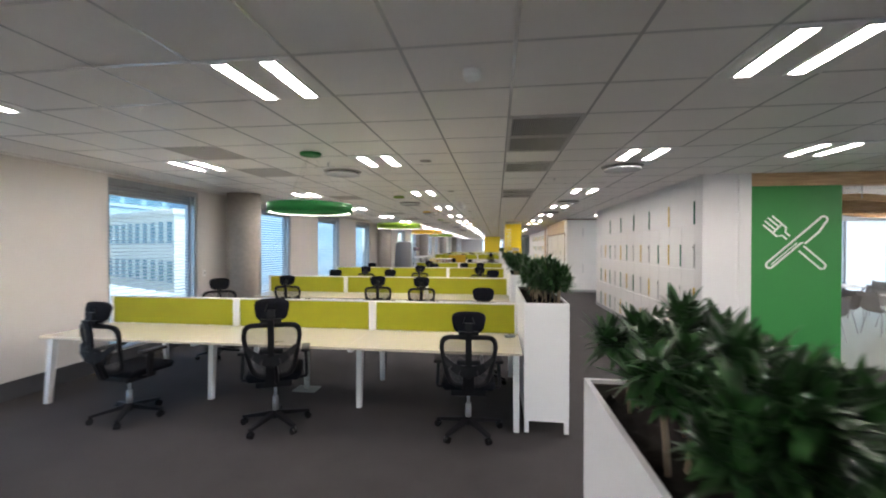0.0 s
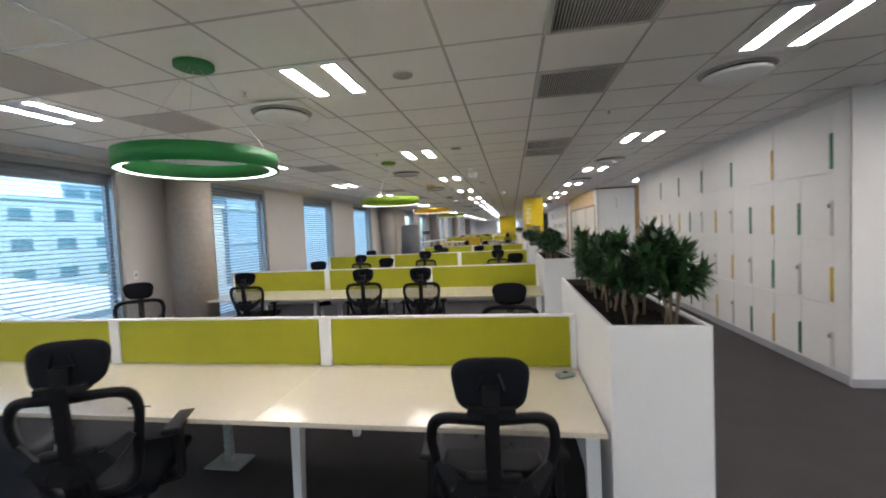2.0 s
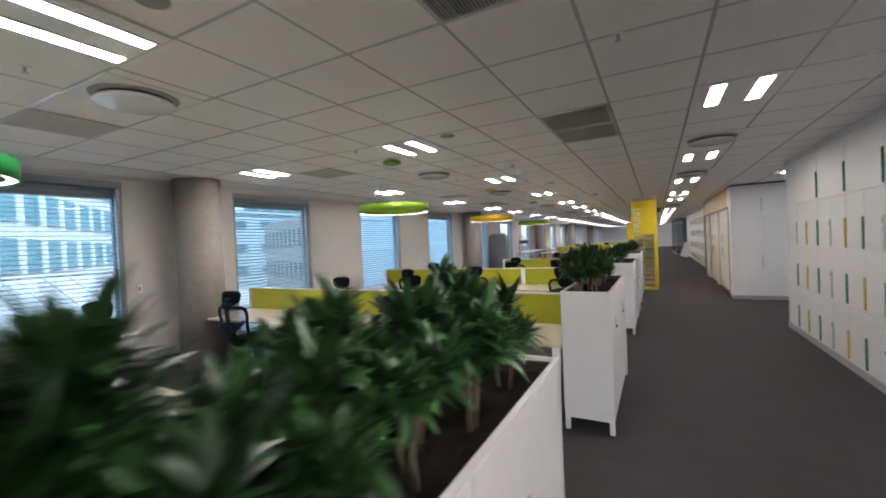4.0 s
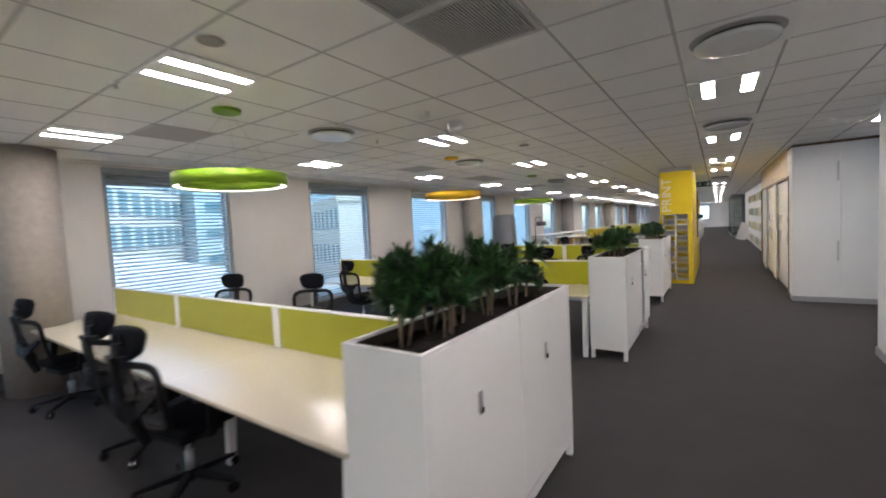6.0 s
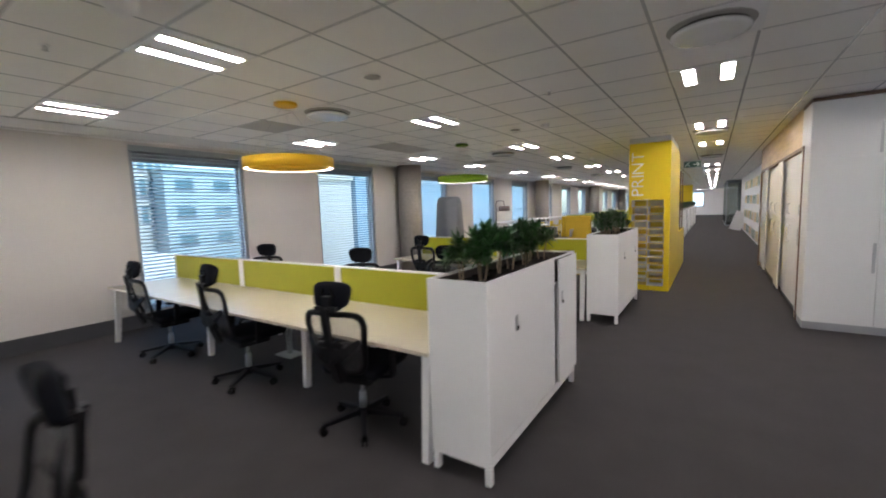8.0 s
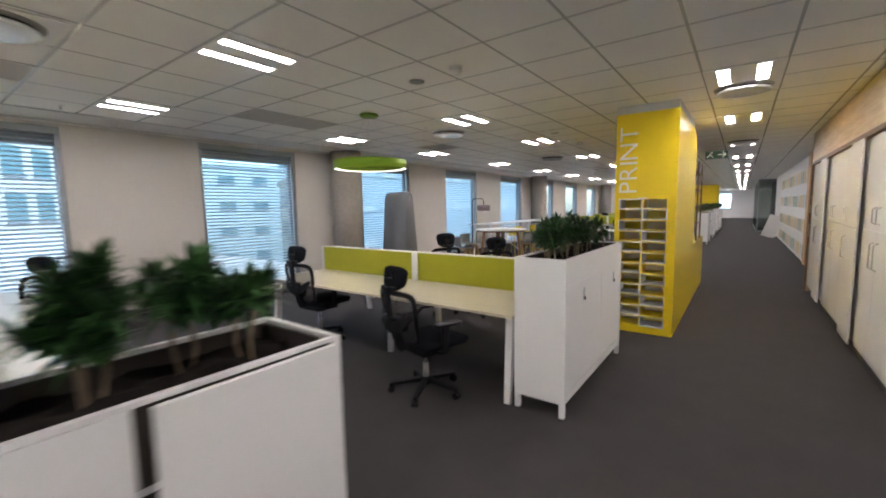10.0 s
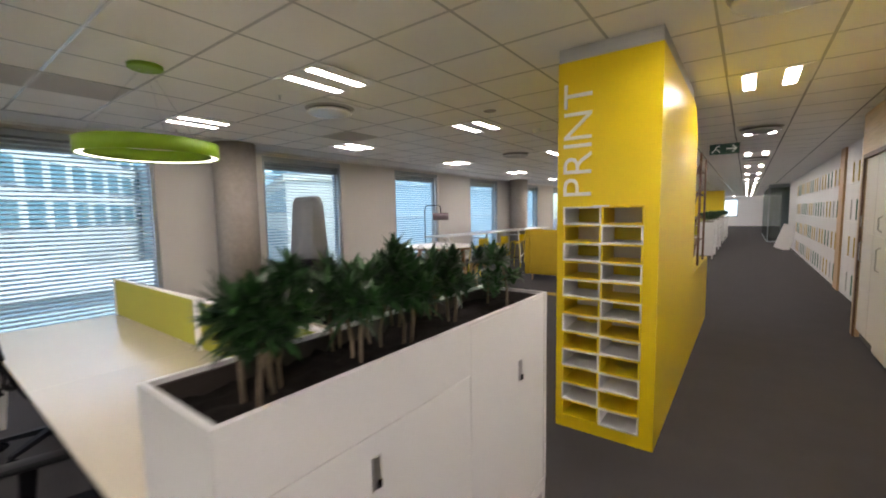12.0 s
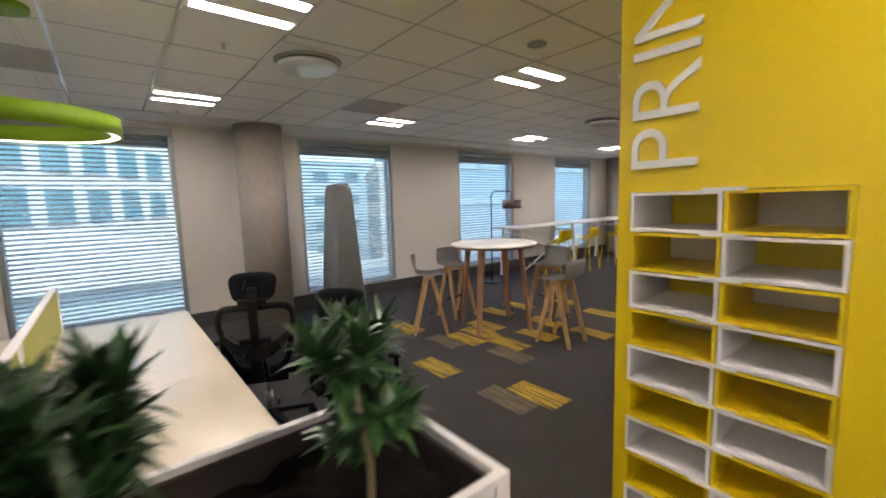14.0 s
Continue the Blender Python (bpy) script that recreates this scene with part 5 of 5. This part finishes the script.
for y in (0.25, 4.1):
    bm = bmesh.new()
    bar(bm, (0.62, y, 0.95), (0.66, y + 1.85, 0.15), 0.02, 0.02)
    bar(bm, (0.66, y, 0.15), (0.62, y + 1.85, 0.95), 0.02, 0.02)
    part("brace", bm, WHITE_STEEL, lt)
ys = bar_stool(YELLOW, "yellow plastic bar stool at the long table", False, "stools at the long table")
ys.matrix_basis = pose(-3.95, 23.3, 0, 0, 0, 85)
for y in (24.4, 25.5, 26.6, 27.7):
    copy_thing(ys, pose(-3.95, y, 0, 0, 0, 85 + 6 * math.sin(y * 5)))

fl = thing("floor_lamp", pose(-4.47, 21.8, 0, 0, 0, 85), "black arched floor lamp with a mauve-grey drum shade", "floor lamp")
part("base", lathe(bmesh.new(), [(0.16, 0.0), (0.16, 0.02), (0.02, 0.03)], 32), BLACK, fl)
pts = [(0, 0, 0.02), (0, 0, 1.68)] + [(0.12 - 0.12 * math.cos(a), 0, 1.68 + 0.13 * math.sin(a)) for a in (0.4, 0.8, 1.2, 1.57)] + [(0.46, 0, 1.81)] + [(0.46 + 0.09 * math.sin(a), 0, 1.72 + 0.09 * math.cos(a)) for a in (0.5, 1.0, 1.57)] + [(0.55, 0, 1.60)]
part("pole", tube(bmesh.new(), pts, 0.011, 8), BLACK, fl, "", True)
part("shade", lathe(bmesh.new(), [(0.19, 1.46), (0.19, 1.63), (0.185, 1.63), (0.185, 1.46)], 40, at=(0.55, 0, 0), closed=True), SHADE, fl, "mauve-grey drum shade", True)

ac = thing("acoustic_screen", pose(-4.26, 18.5, 0, 0, 0, -10), "tall grey felt screen that tapers towards its rounded top", "screen")
bm = bmesh.new()
outline = [(-0.40, 0.0), (0.40, 0.0), (0.37, 1.75)] + [(0.25 + 0.12 * math.cos(radians(a)), 1.80 + 0.12 * math.sin(radians(a))) for a in range(10, 91, 20)] + [(-0.25 - 0.12 * math.sin(radians(a)), 1.80 + 0.12 * math.cos(radians(a))) for a in range(0, 81, 20)] + [(-0.37, 1.75)]
rings = []
for s in (-1, 1):
    rings.append([bm.verts.new((x, s * (0.23 - 0.15 * z / 1.92), z)) for x, z in outline])
bm.faces.new(rings[0])
bm.faces.new(rings[1][::-1])
for i in range(len(outline)):
    j = (i + 1) % len(outline)
    bm.faces.new((rings[0][i], rings[0][j], rings[1][j], rings[1][i]))
bmesh.ops.bevel(bm, geom=bm.edges[:], offset=0.012, segments=2, affect="EDGES")
part("panel", bm, GREY_FELT, ac, "", True)

sf = thing("booth_sofa", pose(-2.6, 23.45, 0), "mustard yellow high-backed booth sofa", "sofa")
part("backrest", rbox(0, 0.85, 0, 0.14, 0.14, 1.2, 0.03, 2), SOFA, sf, "", True)
part("seat", rbox(0.02, 0.83, 0.1405, 0.75, 0.25, 0.46, 0.03, 2), SOFA, sf, "", True)
part("armrest", rbox(-0.14, -0.001, 0, 0.8, 0.14, 1.2, 0.03, 2), SOFA, sf, "", True)
for x in (0.05, 0.78):
    for y in (0.05, 0.68):
        part("leg", rod(bmesh.new(), (x, y, 0.25 if y > 0.1 else 0.14), (x, y, 0), 0.02, 0.014), OAK, sf)
wt = thing("meeting_table", pose(-2.9, 25.6, 0), "white meeting table on oak legs", "table")
part("tabletop", rbox(0, 1.8, 0, 0.9, 0.71, 0.74, 0.004), WHITE_LAM, wt)
for x in (0.08, 1.68):
    for y in (0.08, 0.78):
        part("leg", bar(bmesh.new(), (x, y, 0.7095), (x, y, 0), 0.05, 0.05, 0.035, 0.035, up=(0, 1, 0)), OAK, wt)

# ---- canteen beyond the green wall ----
structure("floor_canteen", boxes((4.76, X1, 6.33, 14.0, 0.0, 0.006)), CANTEEN_FLOOR, "pale green-grey vinyl canteen floor", "floor")
structure("wall_canteen", boxes((3.6, 4.6, 13.9, 14.1, 0, CEIL), (3.6, X1, 13.9, 14.1, 0, 0.35), (3.6, X1, 13.9, 14.1, 2.5, CEIL)), WHITE_WALL, "white canteen wall round a wide window", "wall")
cw_ = thing("window_canteen", pose(4.6, 13.9, 0), "wide canteen window with self-lit glass in place of daylight", "window", kind="structure")
# emissive sheet supplies the daylight look; nothing outside shows through
part("pane", boxes((0, 7.4, 0.06, 0.07, 0.35, 2.5)), glowing("daylight_glow_glass", (0.55, 0.78, 0.98), 0.2), cw_, "glass glowing in place of daylight")
for i in range(7):
    part("mullion", boxes((i * 1.2, i * 1.2 + 0.07, 0.0, 0.055, 0.351, 2.499)), ALU, cw_)
for i, x in enumerate((4.9, 6.3, 7.4, 8.8)):
    cu_ = thing("curtain", pose(x, 13.7, 0), "grey curtain hanging beside the canteen window", "curtain", "curtains")
    bm = bmesh.new()
    a, b = [], []
    for k in range(25):
        xx, yy = 0.35 * k / 24, 0.03 * math.sin(k * 1.6)
        a.append(bm.verts.new((xx, yy, 0.03)))
        b.append(bm.verts.new((xx, yy, 2.6)))
    for k in range(24):
        bm.faces.new((a[k], a[k + 1], b[k + 1], b[k]))
    bmesh.ops.solidify(bm, geom=bm.faces[:], thickness=0.003)
    part("cloth", bm, GREY_FELT, cu_, "", True)
    part("rail", rod(bmesh.new(), (-0.1, 0, 2.62), (0.5, 0, 2.62), 0.012), BLACK, cu_)
for i in range(9):
    s = thing("timber_baffle", pose(4.9, 6.7 + i * 0.35, 0), "wavy timber ceiling baffle over the canteen", "baffle", "timber baffles")
    bm = bmesh.new()
    pts = [(0.25 * k, 0.1 * math.sin(k * 0.55 + i * 1.3), 2.42 + 0.05 * math.sin(k * 0.8 + i)) for k in range(28)]
    rows = [[bm.verts.new((p[0], p[1] + a, p[2] + b)) for a, b in ((-0.015, -0.05), (0.015, -0.05), (0.015, 0.05), (-0.015, 0.05))] for p in pts]
    for r0, r1 in zip(rows, rows[1:]):
        for k in range(4):
            bm.faces.new((r0[k], r0[(k + 1) % 4], r1[(k + 1) % 4], r1[k]))
    bm.faces.new(rows[0][::-1])
    bm.faces.new(rows[-1])
    part("slat", bm, OAK_X, s)
    part("hanger", boxes((0.5, 0.51, 0.0, 0.01, 2.44, CEIL), (5.5, 5.51, 0.0, 0.01, 2.44, CEIL)), STEEL, s)


def shell_chair():
    c = thing("canteen_chair", pose(0, 0, 0), "pale plastic shell chair on thin metal legs", "chair", "canteen chairs")
    bm = bmesh.new()
    g = []
    for j in range(8):
        f = j / 7
        yy, zz = (0.2 - 0.4 * f / 0.5, 0.45) if f < 0.5 else (-0.2 - 0.08 * (f - 0.5) / 0.5, 0.45 + 0.38 * (f - 0.5) / 0.5)
        g.append([bm.verts.new((u * 0.22, yy, zz + 0.03 * u * u)) for u in (-1, -0.5, 0, 0.5, 1)])
    for j in range(7):
        for i in range(4):
            bm.faces.new((g[j][i], g[j][i + 1], g[j + 1][i + 1], g[j + 1][i]))
    bmesh.ops.solidify(bm, geom=bm.faces[:], thickness=0.012)
    part("shell", bm, SHELL_GREY, c, "", True)
    for x in (-1, 1):
        for y in (-1, 1):
            part("leg", rod(bmesh.new(), (x * 0.15, y * 0.13, 0.44), (x * 0.21, y * 0.2, 0.006), 0.010, sides=8), STEEL, c)
    return c


def canteen_table(x, y):
    t = thing("canteen_table", pose(x, y, 0.006), "square white canteen table on a dark pedestal", "table", "canteen tables")
    part("tabletop", rbox(-0.45, 0.45, -0.45, 0.45, 0.72, 0.75, 0.006), WHITE_LAM, t)
    bm = bmesh.new()
    for s in (-1, 1):
        bar(bm, (s * 0.35, -0.3, 0.7195), (s * 0.12, 0, 0.0), 0.04, 0.03)
        bar(bm, (s * 0.35, 0.3, 0.7195), (s * 0.12, 0, 0.0), 0.04, 0.03)
    part("pedestal", bm, BLACK, t)


first = shell_chair()
first.matrix_basis = pose(6.0, 8.2, 0, 0, 0, 0)
for tx, ty in ((6.1, 9.0), (8.2, 8.8), (6.3, 11.6), (8.6, 11.4)):
    canteen_table(tx, ty)
    for dx, dy, a in ((0.0, -0.75, 4), (0.1, 0.75, 182), (-0.78, 0.0, -88), (0.78, 0.1, 95)):
        if (tx, dy) != (6.1, -0.75):
            copy_thing(first, pose(tx + dx, ty + dy, 0, 0, 0, a))

ps = thing("plant_stand", pose(2.92, 3.95, 0), "fern in a pot on a round black wire stand", "plant")
bm = bmesh.new()
for k in range(4):
    a = math.tau * k / 4 + 0.4
    rod(bm, (0.17 * math.cos(a), 0.17 * math.sin(a), 0), (0.17 * math.cos(a), 0.17 * math.sin(a), 0.42), 0.008, sides=6)
part("legs", bm, BLACK, ps)
for z in (0.03, 0.40):
    part("hoop", lathe(bmesh.new(), [(0.162, z - 0.008), (0.178, z - 0.008), (0.178, z + 0.008), (0.162, z + 0.008)], 32, closed=True), BLACK, ps)
part("pot", lathe(bmesh.new(), [(0.12, 0.395), (0.16, 0.41), (0.15, 0.56), (0.13, 0.56)], 28), BLACK, ps, "", True)
rg = random.Random(4)
bm = bmesh.new()
for i in range(90):
    a = rg.uniform(0, math.tau)
    leaf_into(bm, Vector((0.05 * math.cos(a), 0.05 * math.sin(a), 0.55)), Vector((math.cos(a), math.sin(a), rg.uniform(0.3, 1.6))), rg.uniform(0.18, 0.34), 0.035, rg.uniform(0.3, 0.9))
part("fronds", bm, LEAF_LIGHT, ps, "arching green fronds", True)

# ---- outside ----
structure("ground", boxes((-900, -6.2, -900, 900, -14.5, -14.0)), GROUND, "ground far below beside the building", "ground")


def facade_block(name, x, y, z, w, d, h, mat, rows, cols, label, win=(1.5, 1.7), glass_mat=FACADE_GLASS, first_row=0, turn=0):
    b = thing(name, pose(x, y, z, 0, 0, turn), label, "building")
    part("wall", boxes((-d, 0, 0, w, 0, h)), mat, b)
    part("roof", boxes((-d - 0.2, 0.2, -0.2, w + 0.2, h, h + 0.5)), mat, b)
    pane = mesh_of("pane", boxes((0.0, 0.03, -win[0] / 2, win[0] / 2, -win[1] / 2, win[1] / 2)), glass_mat)
    sill = mesh_of("sill", boxes((0.0, 0.12, -win[0] / 2 - 0.1, win[0] / 2 + 0.1, -win[1] / 2 - 0.12, -win[1] / 2)), ALU)
    for r in range(first_row, rows):
        for c in range(cols):
            m = pose(0.002, w * (c + 0.5) / cols, h * (r + 0.55) / rows)
            piece("window", pane, b, m)
            piece("sill", sill, b, m)


facade_block("white_apartment_block", -26.2, 7.0, -12.9, 53, 12, 26.4, FACADE, 8, 17, "white rendered apartment block with rows of square windows", (2.0, 2.1), first_row=4, turn=52)
facade_block("white_office_block", -42, -40, -14, 36, 14, 20, FACADE, 6, 9, "long white office block with ribbon windows")
facade_block("low_pale_block", -56, 33, -14, 58, 16, 21.5, FACADE_PALE, 6, 12, "low pale blue-grey office block with louvred windows", (2.2, 1.2))
facade_block("blue_clad_block", -74, 34, -14, 34, 16, 20.5, FACADE_BLUE, 6, 8, "blue metal-clad office block", (1.5, 1.2))
lr = thing("low_roof", pose(-9.5, 0, 0), "low flat grey roof beside the office", "roof")
part("slab", boxes((-16, 0, -30, 90, -5.0, -3.2)), ROOF_DARK, lr)
part("parapet", boxes((-16.5, -16.0, -30, 90, -5.0, -2.6)), FACADE, lr)
pr = thing("white_roof", pose(-27, 24, 0), "bright white flat roof further off", "roof")
part("slab", boxes((-22, 0, -2, 7, -6.0, -2.7)), FACADE, pr)
facade_block("cream_office_wing", -48, 43.2, -14, 20, 4, 18.7, CREAM_RENDER, 5, 11, "cream rendered office wing with rows of narrow windows", (0.95, 2.0), first_row=2, turn=-115.8)
facade_block("teal_office_block", -78, 62, -14, 40, 14, 26.5, FACADE_PALE, 7, 12, "blue-grey glazed office block behind the cream wing", (2.6, 2.2), first_row=3, turn=-40)


def hip_roof_hall(x0, x1, y0, y1, eave, ridge):
    """Low hall under a white ribbed metal hip roof."""
    h = thing("white_roofed_hall", pose(0, 0, 0), "low hall under a white ribbed metal hip roof", "building")
    part("wall", boxes((x0 + 0.3, x1 - 0.3, y0 + 0.3, y1 - 0.3, -14.0, eave)), FACADE_PALE, h)
    mx, run = (x0 + x1) / 2, (x1 - x0) / 2
    bm = bmesh.new()
    e = [bm.verts.new((x, y, z)) for z in (eave, eave + 0.15) for x, y in ((x0, y0), (x1, y0), (x1, y1), (x0, y1))]
    r0, r1 = bm.verts.new((mx, y0 + run, ridge)), bm.verts.new((mx, y1 - run, ridge))
    bm.faces.new(e[3::-1])
    for i in range(4):
        bm.faces.new((e[i], e[(i + 1) % 4], e[4 + (i + 1) % 4], e[4 + i]))
    bm.faces.new((e[4], e[5], r0))
    bm.faces.new((e[5], e[6], r1, r0))
    bm.faces.new((e[6], e[7], r1))
    bm.faces.new((e[7], e[4], r0, r1))
    roof = part("roof", bm, FACADE, h, "white metal roof sheets")
    y = y0 + run
    while y < y1 - run:
        part("rib", bar(bmesh.new(), (x1, y, eave + 0.17), (mx, y, ridge + 0.02), 0.06, 0.05), FACADE, roof)
        y += 0.9
    part("ridge_cap", bar(bmesh.new(), (mx, y0 + run, ridge + 0.02), (mx, y1 - run, ridge + 0.02), 0.35, 0.06), FACADE, roof)


hip_roof_hall(-30.0, -18.0, -6.0, 21.0, -1.2, 0.95)
facade_block("blue_panelled_block", -28, 38.5, -14, 44, 6, 24, FACADE_PANEL, 7, 14, "tall grey-blue panelled office block", (2.2, 0.5), glass_mat=FACADE_PALE, first_row=3)
clip = thing("cable_clip", pose(-2.18, 3.79, 0.735, 0, 0, 20), "small brown cable clip lying on the desktop", "clip")
part("body", rbox(-0.03, 0.02, -0.008, 0.008, 0.0, 0.012, 0.003), BARK, clip)
part("cord", tube(bmesh.new(), ((0.02, 0.0, 0.005), (0.05, 0.008, 0.004), (0.08, 0.0, 0.004)), 0.003, 6), BLACK, clip)
